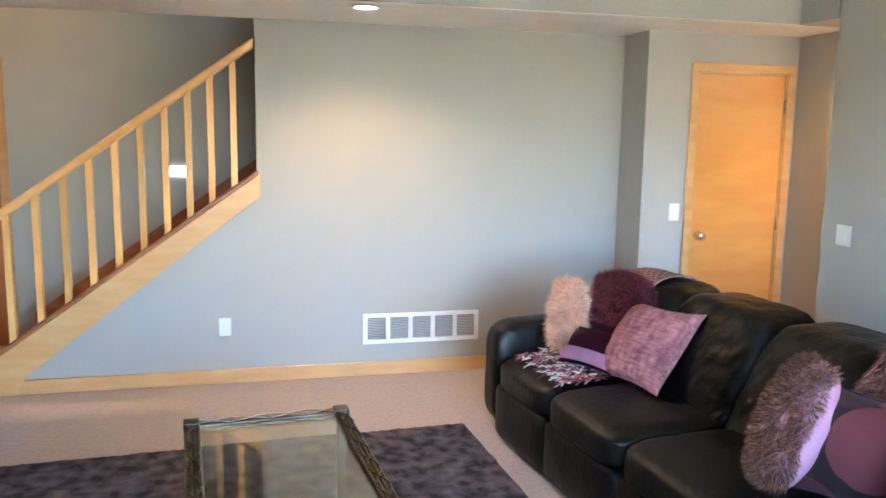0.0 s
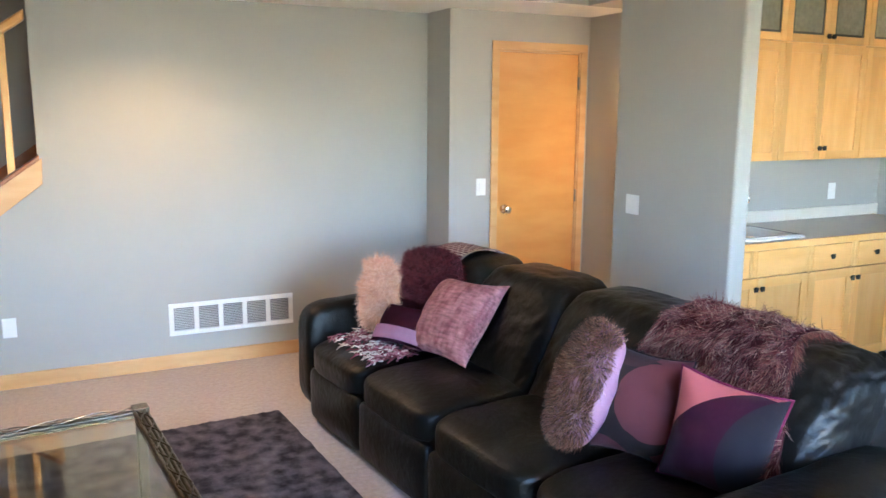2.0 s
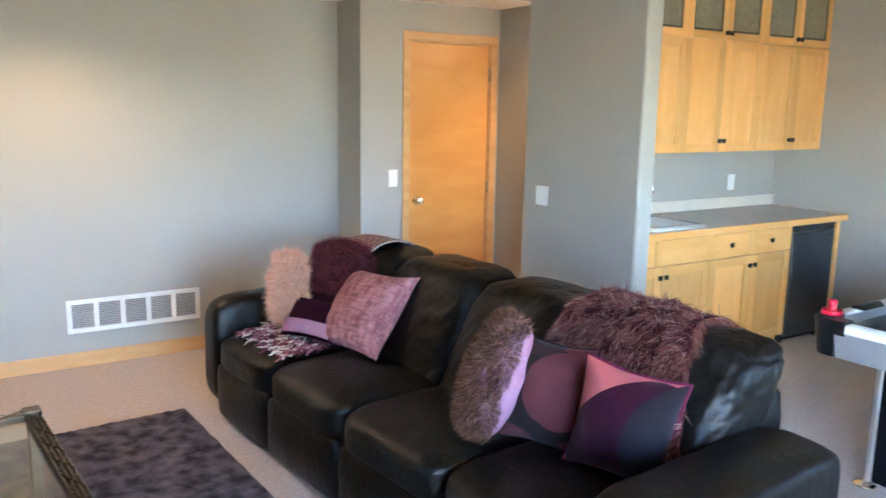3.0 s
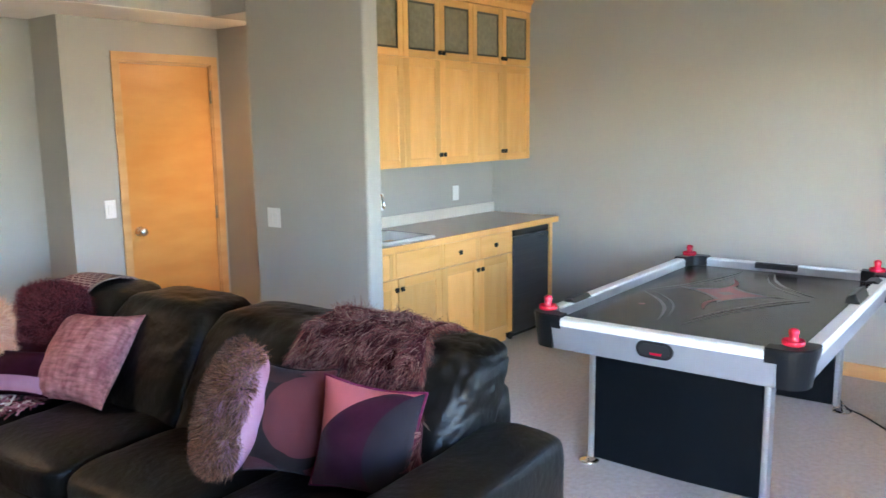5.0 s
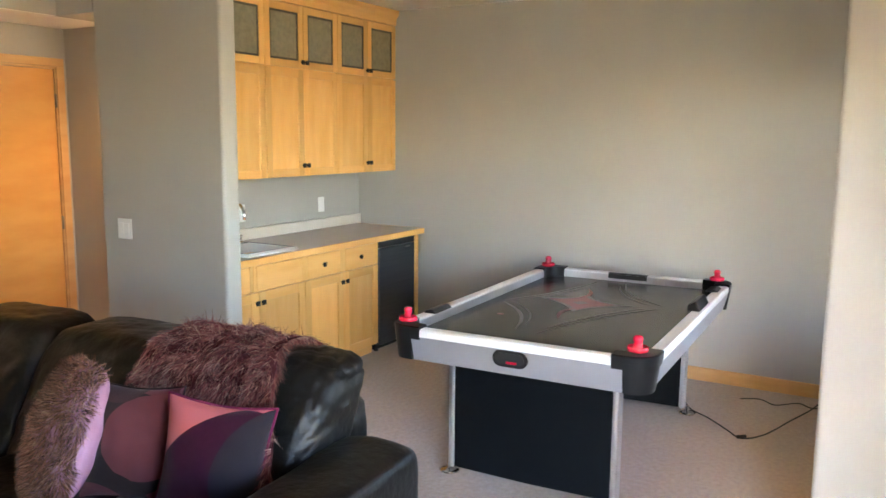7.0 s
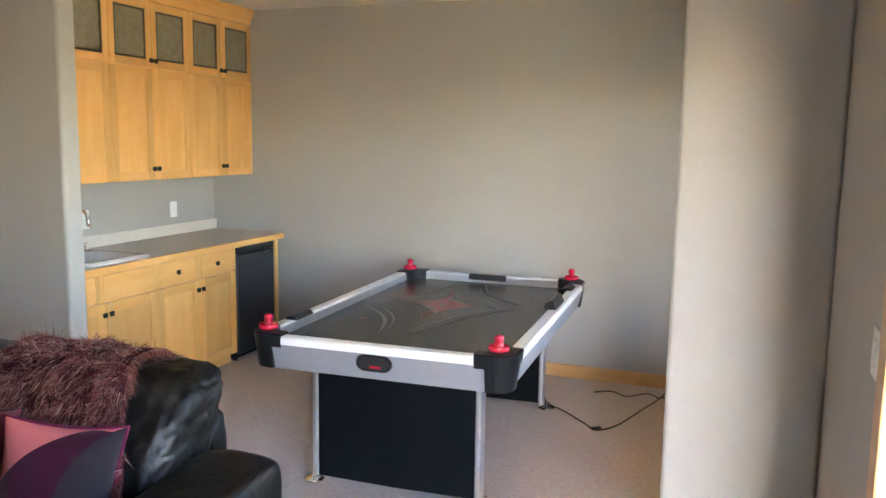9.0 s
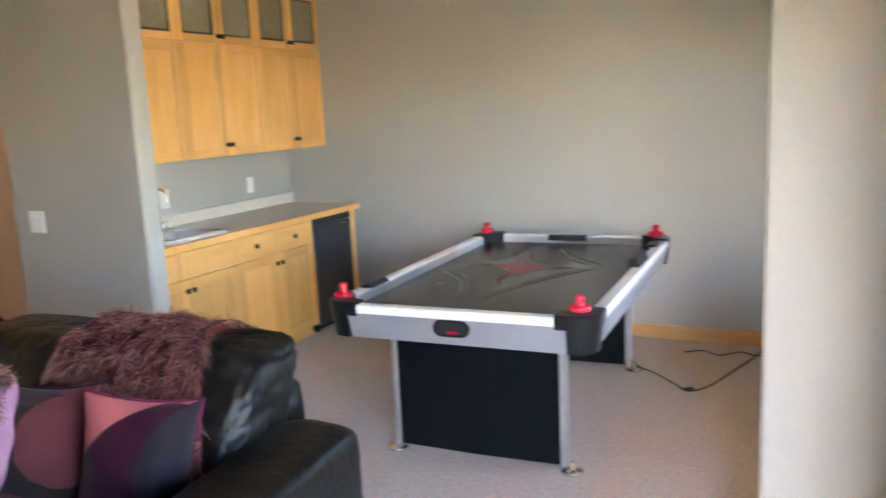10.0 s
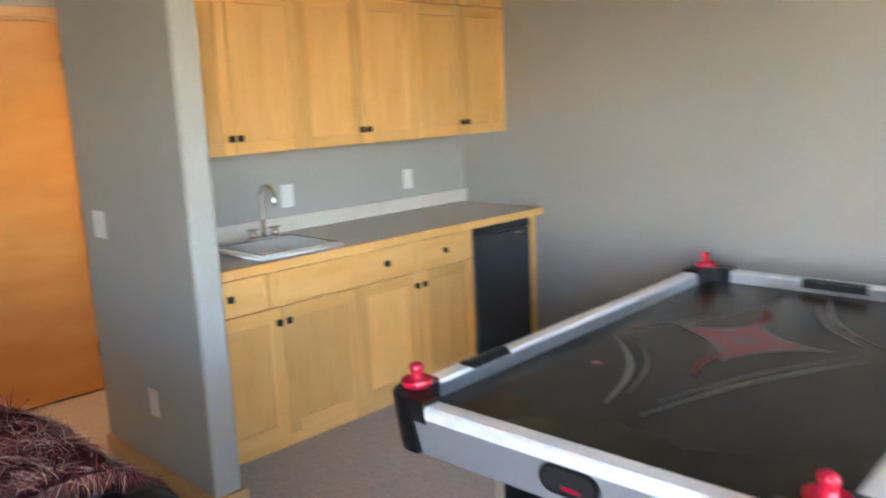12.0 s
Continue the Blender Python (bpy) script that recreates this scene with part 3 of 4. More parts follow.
TX0, TX1, TY0, TY1 = 6.41, 8.41, 2.655, 3.885
RT, FZ, AB = 0.772, 0.722, 0.618

HK = pose(6.445, 3.28, 0, 0, 0, 1.9) @ pose(-6.445, -3.28, 0)
hk = thing("air_hockey_table", HK, "silver and black air hockey table with dark printed playfield", "game table")
part("playfield", box(TX0 + 0.05, TX1 - 0.05, TY0 + 0.05, TY1 - 0.05, FZ - 0.03, FZ), FIELD, hk, "dark grey glossy playfield")
IN = 0.032
C, CT = 0.118, 0.165   # corner caps: along the apron, along the rail


def rail_bar(a0, a1, inner, outer, axis):
    """A rail with a sloped apron: a profile run along one axis."""
    s = 1 if outer > inner else -1
    prof = [(inner, RT - 0.006), (inner + s * 0.006, RT), (outer - s * 0.008, RT), (outer, RT - 0.008), (outer, RT - 0.035), (inner, RT - 0.035)]
    return prism(prof, a0, a1, axis)


def apron(a0, a1, outer, inward, axis):
    return prism([(outer, RT - 0.035), (outer + inward * IN, AB), (outer + inward * (IN + 0.018), AB), (outer + inward * 0.03, RT - 0.035)], a0, a1, axis)


part("end_rail", rail_bar(TY0 + CT, TY1 - CT, TX0 + 0.062, TX0, "y"), RAILW, hk)
part("end_rail", rail_bar(TY0 + CT, TY1 - CT, TX1 - 0.062, TX1, "y"), RAILW, hk)
part("side_rail", rail_bar(TX0 + CT, TX1 - CT, TY0 + 0.062, TY0, "x"), RAILW, hk)
part("side_rail", rail_bar(TX0 + CT, TX1 - CT, TY1 - 0.062, TY1, "x"), RAILW, hk)
part("apron", apron(TY0 + C, TY1 - C, TX0 + 0.002, 1, "y"), SILVER, hk)
part("apron", apron(TY0 + C, TY1 - C, TX1 - 0.002, -1, "y"), SILVER, hk)
part("apron", apron(TX0 + C, TX1 - C, TY0 + 0.002, 1, "x"), SILVER, hk)
part("apron", apron(TX0 + C, TX1 - C, TY1 - 0.002, -1, "x"), SILVER, hk)
part("underside", box(TX0 + 0.08, TX1 - 0.08, TY0 + 0.08, TY1 - 0.08, AB - 0.001, AB + 0.015), LEGP, hk)
for y0, y1 in ((TY0 + 0.063, TY0 + 0.066), (TY1 - 0.066, TY1 - 0.063)):
    part("rail_liner", box(TX0 + C, TX1 - C, y0, y1, FZ + 0.0005, RT - 0.008), ALU, hk)
for x0, x1 in ((TX0 + 0.063, TX0 + 0.066), (TX1 - 0.066, TX1 - 0.063)):
    part("rail_liner", box(x0, x1, TY0 + C, TY1 - C, FZ + 0.0005, RT - 0.008), ALU, hk)


def corner_cap(cx, cy, sx, sy):
    """A rounded black corner: outer quarter curve, tapering towards its foot."""
    bm = bmesh.new()
    R = 0.095

    def layers(levels, reach, inner, fillet):
        rows = []
        for z, inset in levels:
            pts = [(reach, inset)]
            for k in range(11):
                a = k / 10 * math.pi / 2
                pts.append((R - (R - inset) * math.sin(a), R - (R - inset) * math.cos(a)))
            pts.append((inset, reach))
            pts.append((inner, reach))
            for k in range(7):
                a = k / 6 * math.pi / 2
                pts.append((inner + fillet * (1 - math.cos(a)), reach - 0.01 - (reach - 0.01 - inner - fillet * 0.35) * math.sin(a)))
            pts += [(reach - 0.01, inner + fillet * 0.2), (reach, inner)]
            rows.append([bm.verts.new((cx + sx * p, cy + sy * q, z)) for p, q in pts])
        n = len(rows[0])
        for a, b in zip(rows, rows[1:]):
            for i in range(n):
                bm.faces.new((a[i], a[(i + 1) % n], b[(i + 1) % n], b[i]))
        bm.faces.new(rows[0])
        bm.faces.new(rows[-1])
    layers([(FZ + 0.001, 0.003), (RT - 0.02, -0.003), (RT + 0.006, -0.005), (RT + 0.012, 0.003)], CT + 0.004, 0.068, 0.05)
    layers([(AB + 0.004, 0.014), (RT - 0.05, 0.0), (RT - 0.021, -0.003)], C + 0.004, 0.07, 0.02)
    return bm


for cx, cy, sx, sy in ((TX0, TY0, 1, 1), (TX0, TY1, 1, -1), (TX1, TY0, -1, 1), (TX1, TY1, -1, -1)):
    part("corner_cap", corner_cap(cx, cy, sx, sy), CAP, hk, "rounded black plastic corner")


def oval_plate(hw, hh, x, y, z, d, mat, name, parent):
    pts = []
    for s in (1, -1):
        for k in range(9):
            a = -math.pi / 2 + math.pi * k / 8
            pts.append((y + s * (hw - hh) + s * hh * math.cos(a), z + s * hh * math.sin(a)))
    return part(name, prism(pts, x, x + d, "x"), mat, parent)


goal = oval_plate(0.082, 0.037, TX0 + 0.002, 3.268, 0.697, 0.028, CAP, "goal_box", hk)
oval_plate(0.068, 0.025, TX0 - 0.001, 3.268, 0.697, 0.003, DARK, "opening", goal)
part("puck", box(TX0 - 0.0015, TX0 + 0.001, 3.235, 3.285, 0.676, 0.686, 0.0005, 1), REDP, goal, "red puck edge in the goal box")
part("goal_slot", box(TX1 - 0.0705, TX1 - 0.0665, 3.165, 3.415, FZ + 0.018, RT - 0.004), DARK, hk)
part("goal_lip", box(TX1 - 0.066, TX1 - 0.030, 3.165, 3.415, RT - 0.004, RT + 0.002, 0.001, 1), CAP, hk)


def wedge(x0, x1, y, name, h=0.042):
    bm = prism([(y - 0.035, RT), (y + 0.035, RT), (y + 0.028, RT + h * 0.6), (y - 0.012, RT + h)], x0, x1, "x", bevel=0.006)
    return part(name, bm, CAP, hk, "black scoring unit")


w1 = wedge(7.44, 7.69, 2.705, "score_unit", 0.052)
part("display", box(7.50, 7.63, 2.7375, 2.7405, RT + 0.006, RT + 0.022), DARK, w1)
wedge(8.02, 8.16, 2.715, "control_panel", 0.016)
wedge(6.72, 6.90, 3.835, "control_panel", 0.022)


def strip(points, w, mat, name, z):
    """A printed line on the playfield, tapering to its ends."""
    bm = bmesh.new()
    pr = None
    n = len(points)
    for i, p in enumerate(points):
        a, b = Vector(points[max(i - 1, 0)]), Vector(points[min(i + 1, n - 1)])
        d = (b - a).normalized()
        q = Vector((-d.y, d.x)) * w * (0.15 + 0.85 * math.sin(math.pi * (i + 0.3) / (n - 0.4)))
        v = (bm.verts.new((p[0] + q.x, p[1] + q.y, z)), bm.verts.new((p[0] - q.x, p[1] - q.y, z)))
        if pr:
            bm.faces.new((pr[0], pr[1], v[1], v[0]))
        pr = v
    return part(name, bm, mat, hk)


def bow(a, b, sag, n=18):
    a, b = Vector(a), Vector(b)
    d = b - a
    q = Vector((-d.y, d.x)) * sag
    return [tuple(a + d * (i / n) + q * math.sin(math.pi * i / n)) for i in range(n + 1)]


SC = Vector((7.57, 3.34))
for a, b, s in (((7.40, 3.74), (6.82, 3.42), 0.10), ((6.80, 3.30), (7.62, 2.93), 0.05), ((8.28, 3.28), (7.72, 2.93), -0.10), ((7.45, 3.74), (8.26, 3.46), -0.06)):
    strip(bow(a, b, s), 0.010, PRINT_G, "printed_line", FZ + 0.0012)
    k = 0.86
    a2, b2 = SC + (Vector(a) - SC) * k, SC + (Vector(b) - SC) * k
    strip(bow(a2, b2, s), 0.006, PRINT_G, "printed_line", FZ + 0.0012)


def star(tips, pinch, z, mat, name):
    bm = bmesh.new()
    pts = []
    for i, t in enumerate(tips):
        u = tips[(i + 1) % len(tips)]
        t, u = Vector(t), Vector(u)
        for k in range(10):
            f = k / 10
            p = t * (1 - f) ** 2 + u * f ** 2 + (t + u) * pinch * 2 * f * (1 - f)
            pts.append(bm.verts.new((SC.x + p.x, SC.y + p.y, z)))
    bm.faces.new(pts)
    bmesh.ops.triangulate(bm, faces=bm.faces[:])
    return part(name, bm, mat, hk)


star([(0.06, 0.30), (0.24, 0.03), (0.05, -0.29), (-0.24, -0.03)], 0.20, FZ + 0.0012, PRINT_G, "printed_star")
star([(0.03, 0.20), (0.19, 0.04), (0.04, -0.19), (-0.19, -0.04)], 0.30, FZ + 0.0022, PRINT_R, "printed_star")
strip(bow(SC + Vector((0.08, 0.08)), SC + Vector((0.42, 0.09)), -0.16), 0.013, PRINT_R, "printed_line", FZ + 0.0024)
strip(bow(SC + Vector((-0.08, -0.06)), SC + Vector((-0.42, -0.02)), -0.16), 0.013, PRINT_R, "printed_line", FZ + 0.0024)
star([(0.0, 0.05), (0.05, 0.0), (0.0, -0.05), (-0.05, 0.0)], 0.5, FZ + 0.0032, PRINT_G, "printed_star")
part("printed_dot", cyl(0.018, FZ, FZ + 0.001, seg=16, at=pose(7.10, 3.62, 0)), PRINT_R, hk)

for lx in (6.665, 8.10):
    ly0, ly1 = 2.85, 3.69
    leg = part("leg_panel", prism([(lx, ly0 + 0.03), (lx - 0.012, (ly0 + ly1) / 2), (lx, ly1 - 0.03), (lx + 0.05, ly1 - 0.03), (lx + 0.05, ly0 + 0.03)], 0.035, AB, "z"), LEGP, hk, "black folded pedestal panel")
    for py in (ly0, ly1 - 0.03):
        # far posts use the darker silver: their shade is put into the colour
        part("corner_post", box(lx - 0.012, lx + 0.065, py, py + 0.03, 0.03, AB, 0.010, 3), ALU if lx < 7 else SILVER, leg, "silver corner post")
    for fy in (ly0 + 0.015, ly1 - 0.015):
        part("leveller", lathe([(0.05, 0), (0.052, 0.006), (0.03, 0.014), (0.012, 0.018), (0.012, 0.045)], 20, pose(lx + 0.02, fy + (0.02 if fy > 3.2 else -0.03), 0)), CHROME, leg, "round metal levelling foot", smooth=True)

MALLET = [(0.036, 0), (0.044, 0.004), (0.044, 0.020), (0.040, 0.023), (0.034, 0.014), (0.020, 0.014), (0.017, 0.040), (0.021, 0.050), (0.020, 0.060), (0.012, 0.067), (0.004, 0.069)]
mal = thing("mallet", HK @ pose(6.50, 2.74, RT + 0.0122), "red plastic air hockey mallet on the table's corner", "mallet", "mallets on the hockey table")
part("grip", lathe(MALLET, 28), REDP, mal, smooth=True)
for mx, my in ((6.495, 3.825), (8.33, 3.825), (8.345, 2.74)):
    copy_thing(mal, HK @ pose(mx, my, RT + 0.0122))

cord = [(8.14, 2.98, 0.25), (8.16, 2.93, 0.10), (8.17, 2.88, 0.02), (8.10, 2.76, 0.006), (7.95, 2.62, 0.006), (7.86, 2.53, 0.006), (7.98, 2.43, 0.006), (8.30, 2.33, 0.006), (8.60, 2.24, 0.006), (8.80, 2.20, 0.02), (8.825, 2.19, 0.10), (8.835, 2.18, 0.3)]


def smooth_line(pts, n=6):
    out = []
    p = [Vector(q) for q in pts]
    for i in range(len(p) - 1):
        a, b, c, d = p[max(i - 1, 0)], p[i], p[i + 1], p[min(i + 2, len(p) - 1)]
        for k in range(n):
            t = k / n
            out.append(0.5 * ((2 * b) + (c - a) * t + (2 * a - 5 * b + 4 * c - d) * t * t + (3 * b - a - 3 * c + d) * t ** 3))
    return out + [p[-1]]


CABLE = material("black_cable", (0.012, 0.012, 0.012), 0.5)
cb = tagged(part("power_cord", tube(smooth_line(cord), 0.0045, 8), CABLE, smooth=True), "thin black power cord trailing over the carpet", "cable")
part("cord_joint", cyl(0.011, -0.025, 0.025, seg=10, at=pose(7.87, 2.53, 0.012, 90, 0, 40)), CABLE, cb)
cord2 = [(8.56, 2.66, 0.006), (8.62, 2.55, 0.006), (8.55, 2.45, 0.006), (8.66, 2.33, 0.006), (8.60, 2.24, 0.008), (8.7, 2.12, 0.006)]
tagged(part("power_cord", tube(smooth_line(cord2), 0.0035, 8), CABLE, smooth=True), "short black adapter cord lying on the carpet", "cable")
# ---- sofa ----
LEATHER = material("black_leather", (0.0022, 0.0019, 0.0018), 0.43, color2=(0.005, 0.0043, 0.004), scale=7, detail=6, bump=0.4, bump_scale=30, spec=0.28, rough_var=0.10)
SOFA = pose(4.69, 3.05, 0, 0, 0, 5.4)


def soft_box(x0, x1, y0, y1, z0, z1, n=5.0, cuts=12, deform=None):
    """A rounded, slightly swollen block."""
    bm = bmesh.new()
    bmesh.ops.create_cube(bm, size=2)
    bmesh.ops.subdivide_edges(bm, edges=bm.edges[:], cuts=cuts, use_grid_fill=True)
    c = Vector(((x0 + x1) / 2, (y0 + y1) / 2, (z0 + z1) / 2))
    hs = Vector(((x1 - x0) / 2, (y1 - y0) / 2, (z1 - z0) / 2))
    for v in bm.verts:
        k = (abs(v.co.x) ** n + abs(v.co.y) ** n + abs(v.co.z) ** n) ** (1 / n)
        q = v.co / k
        p = Vector((q.x * hs.x, q.y * hs.y, q.z * hs.z)) + c
        v.co = deform(p, q) if deform else p
    return bm


def crease(p, amp, freq):
    return amp * (noise.noise(p * freq) + 0.5 * noise.noise(p * freq * 2.3))


sofa = thing("sofa", SOFA, "long black leather four-seat reclining sofa with padded arms", "sofa")
SEAMS = [0.33, 0.98, 1.63, 2.27, 2.86]
part("base", soft_box(0.04, 1.0, 0.06, 3.0, 0.03, 0.36, 18, 6), LEATHER, sofa, smooth=True)


def seat_shape(p, q):
    p = p.copy()
    p.z += 0.022 * (1 - q.x ** 2) * (1 - q.y ** 4) - 0.02 * max(0.0, -q.x) ** 3
    p.z += crease(p, 0.005, 9)
    return p


def front_shape(p, q):
    p = p.copy()
    p.x += -0.018 * (1 - q.y ** 4) * (1 - q.z ** 2) + crease(p, 0.003, 10)
    return p


def fold(p, freq):
    """Sharp-crested folds, as in slack leather."""
    return max(0.0, 1 - 3.2 * abs(noise.noise(p * freq))) ** 2


def back_shape(p, q):
    """Leans the cushion, with a lumbar swell, a padded head roll and gathers at the top."""
    p = p.copy()
    h = (p.z - 0.42) / 0.48
    p.x += 0.26 * h - 0.03 * math.sin(math.pi * min(max(h, 0), 1)) * (1 - q.y ** 4)
    p.x += 0.03 * abs(q.y) ** 8 * math.exp(-((h - 0.9) / 0.1) ** 2) + crease(Vector((p.x, p.y * 0.5, p.z)), 0.009, 8) + crease(Vector((p.x, p.y * 1.4 + p.z, p.z * 0.6)), 0.006, 17) - 0.012 * (1 - q.y ** 2) * math.exp(-((h - 0.86) / 0.14) ** 2)
    p.z += 0.018 * max(0.0, q.z) * (1 - q.y ** 4) + crease(p, 0.006, 11) * max(0.0, q.z)
    slack = 0.15 + 0.85 * min(1.0, max(0.0, (0.80 - p.y) / 0.35))
    d = Vector((q.x, 0.6 * q.y, q.z)).normalized()
    p -= d * 0.008 * slack * fold(Vector((p.x * 0.5 + p.z * 0.4, p.y * 1.6 + p.z * 1.1, p.z * 0.3 - p.y * 0.4)), 9.0)
    p -= d * 0.005 * slack * fold(Vector((p.x * 0.6 + p.z * 0.3, p.y * 1.3 + p.z, p.z * 0.3 + 3)), 17.0)
    return p


for a, b in zip(SEAMS, SEAMS[1:]):
    part("seat", soft_box(-0.015, 0.66, a + 0.002, b - 0.002, 0.30, 0.455, 6.0, 16, seat_shape), LEATHER, sofa, smooth=True)
    part("footrest", soft_box(-0.005, 0.12, a + 0.004, b - 0.004, 0.025, 0.305, 11, 10, front_shape), LEATHER, sofa, smooth=True)
BSEAMS = [0.315, 0.98, 1.63, 2.27, 2.96]
for a, b in zip(BSEAMS, BSEAMS[1:]):
    part("backrest", soft_box(0.47, 0.80, a - 0.006, b + 0.006, 0.36, 0.88, 6.5, 42, back_shape), LEATHER, sofa, smooth=True)
part("back_panel", soft_box(0.86, 1.03, 0.33, 3.0, 0.03, 0.78, 10, 8), LEATHER, sofa, smooth=True)


def arm_shape(p, q):
    p = p.copy()
    p.z += -0.02 * q.y ** 2 * max(q.z, 0) + crease(p, 0.005, 7)
    p.x += crease(p, 0.004, 9)
    return p


part("arm", soft_box(0.0, 0.86, 0.035, 0.33, 0.02, 0.655, 12.0, 18, arm_shape), LEATHER, sofa, smooth=True)
part("arm", soft_box(0.0, 0.87, 2.85, 3.06, 0.02, 0.635, 6.0, 14, arm_shape), LEATHER, sofa, smooth=True)
for fx, fy in ((0.1, 0.12), (0.1, 2.88), (0.9, 0.3), (0.9, 2.88)):
    part("foot", cyl(0.025, 0, 0.035, seg=14, at=pose(fx, fy, 0)), CAP, sofa)

# ---- pillows and throws ----
def pattern_material(name, base, shapes, rough=0.8, sheen=0.08):
    """Cloth with printed discs: each shape is (cx, cy, radius, colour, inside)."""
    m = material(name, base, rough, color2=tuple(c * 1.15 for c in base), scale=60, bump=0.25, bump_scale=400, sheen=sheen, spec=0.08)
    n, l = m.node_tree.nodes, m.node_tree.links
    b = n["Principled BSDF"]
    out = b.inputs["Base Color"].links[0].from_socket
    tc = n.new("ShaderNodeTexCoord")
    for cx, cy, r, col, inside in shapes:
        mp = n.new("ShaderNodeMapping")
        mp.inputs["Location"].default_value = (-cx, -cy, 0)
        mul = n.new("ShaderNodeVectorMath")
        mul.operation = "MULTIPLY"
        mul.inputs[1].default_value = (1, 1, 0)
        ln = n.new("ShaderNodeVectorMath")
        ln.operation = "LENGTH"
        lt = n.new("ShaderNodeMath")
        lt.operation = "LESS_THAN" if inside else "GREATER_THAN"
        lt.inputs[1].default_value = r
        mx = n.new("ShaderNodeMix")
        mx.data_type = "RGBA"
        l.new(tc.outputs["Object"], mp.inputs["Vector"])
        l.new(mp.outputs["Vector"], mul.inputs[0])
        l.new(mul.outputs["Vector"], ln.inputs[0])
        l.new(ln.outputs["Value"], lt.inputs[0])
        l.new(lt.outputs["Value"], mx.inputs["Factor"])
        l.new(out, mx.inputs["A"])
        mx.inputs["B"].default_value = (*col, 1)
        out = mx.outputs["Result"]
    l.new(out, b.inputs["Base Color"])
    return m


def tweed_material():
    m = material("pink_tweed", (0.23, 0.075, 0.095), 0.9, color2=(0.44, 0.21, 0.225), scale=28, detail=6, stretch=(1, 0.35, 1), bump=0.6, bump_scale=160)
    n, l = m.node_tree.nodes, m.node_tree.links
    b = n["Principled BSDF"]
    out = b.inputs["Base Color"].links[0].from_socket
    tc = n.new("ShaderNodeTexCoord")
    mp = n.new("ShaderNodeMapping")
    mp.inputs["Scale"].default_value = (0.3, 1.4, 1)
    t = n.new("ShaderNodeTexNoise")
    t.inputs["Scale"].default_value, t.inputs["Detail"].default_value = 55, 3
    mx = n.new("ShaderNodeMix")
    mx.data_type, mx.blend_type = "RGBA", "OVERLAY"
    mx.inputs["Factor"].default_value = 0.8
    l.new(tc.outputs["Object"], mp.inputs["Vector"])
    l.new(mp.outputs["Vector"], t.inputs["Vector"])
    l.new(out, mx.inputs["A"])
    l.new(t.outputs["Fac"], mx.inputs["B"])
    l.new(mx.outputs["Result"], b.inputs["Base Color"])
    return m


def fur_material(name, ramp, rough=0.55):
    """Strands coloured one by one."""
    m = bpy.data.materials.new(name)
    m.use_nodes = True
    n, l = m.node_tree.nodes, m.node_tree.links
    b = n["Principled BSDF"]
    g = n.new("ShaderNodeNewGeometry")
    r = n.new("ShaderNodeValToRGB")
    while len(r.color_ramp.elements) < len(ramp):
        r.color_ramp.elements.new(0.5)
    for e, (p, c) in zip(r.color_ramp.elements, ramp):
        e.position, e.color = p, (*c, 1)
    l.new(g.outputs["Random Per Island"], r.inputs["Fac"])
    l.new(r.outputs["Color"], b.inputs["Base Color"])
    b.inputs["Roughness"].default_value = rough
    b.inputs["Specular IOR Level"].default_value = 0.2
    return m


def frame_of(center, a, b):
    """A pose whose x runs along a, y against b (upwards), z out of the front."""
    x = Vector(a).normalized()
    y = (-Vector(b))
    y = (y - x * y.dot(x)).normalized()
    z = x.cross(y)
    m = Matrix((x, y, z)).transposed().to_4x4()
    m.translation = center
    return m


def pillow_point(u, v, w, h, t, side, soft=0.0):
    """u, v from -1 to 1; the outline draws in between its corners."""
    e = max(0.0, (1 - u * u) * (1 - v * v))
    if soft:
        x, y = u * w / 2 * math.sqrt(1 - soft * v * v / 2), v * h / 2 * math.sqrt(1 - soft * u * u / 2)
    else:
        x = u * w / 2 * (1 - 0.11 * (1 - v * v) * abs(u) ** 3)
        y = v * h / 2 * (1 - 0.11 * (1 - u * u) * abs(v) ** 3)
    return Vector((x, y, side * (t / 2 * e ** 0.5)))


def pillow_mesh(w, h, t, n=26, sides=(1, -1), wrinkle=0.009, soft=0.0):
    bm = bmesh.new()
    for s in sides:
        g = []
        for i in range(n + 1):
            row = []
            for j in range(n + 1):
                u, v = math.sin((i / n - 0.5) * math.pi), math.sin((j / n - 0.5) * math.pi)
                p = pillow_point(u, v, w, h, t, s, soft)
                p.z += wrinkle * noise.noise(p * 14) * (1 - u * u) * (1 - v * v)
                row.append(bm.verts.new(p))
            g.append(row)
        for i in range(n):
            for j in range(n):
                bm.faces.new((g[i][j], g[i + 1][j], g[i + 1][j + 1], g[i][j + 1]))
    bmesh.ops.remove_doubles(bm, verts=bm.verts[:], dist=0.0004)
    return bm


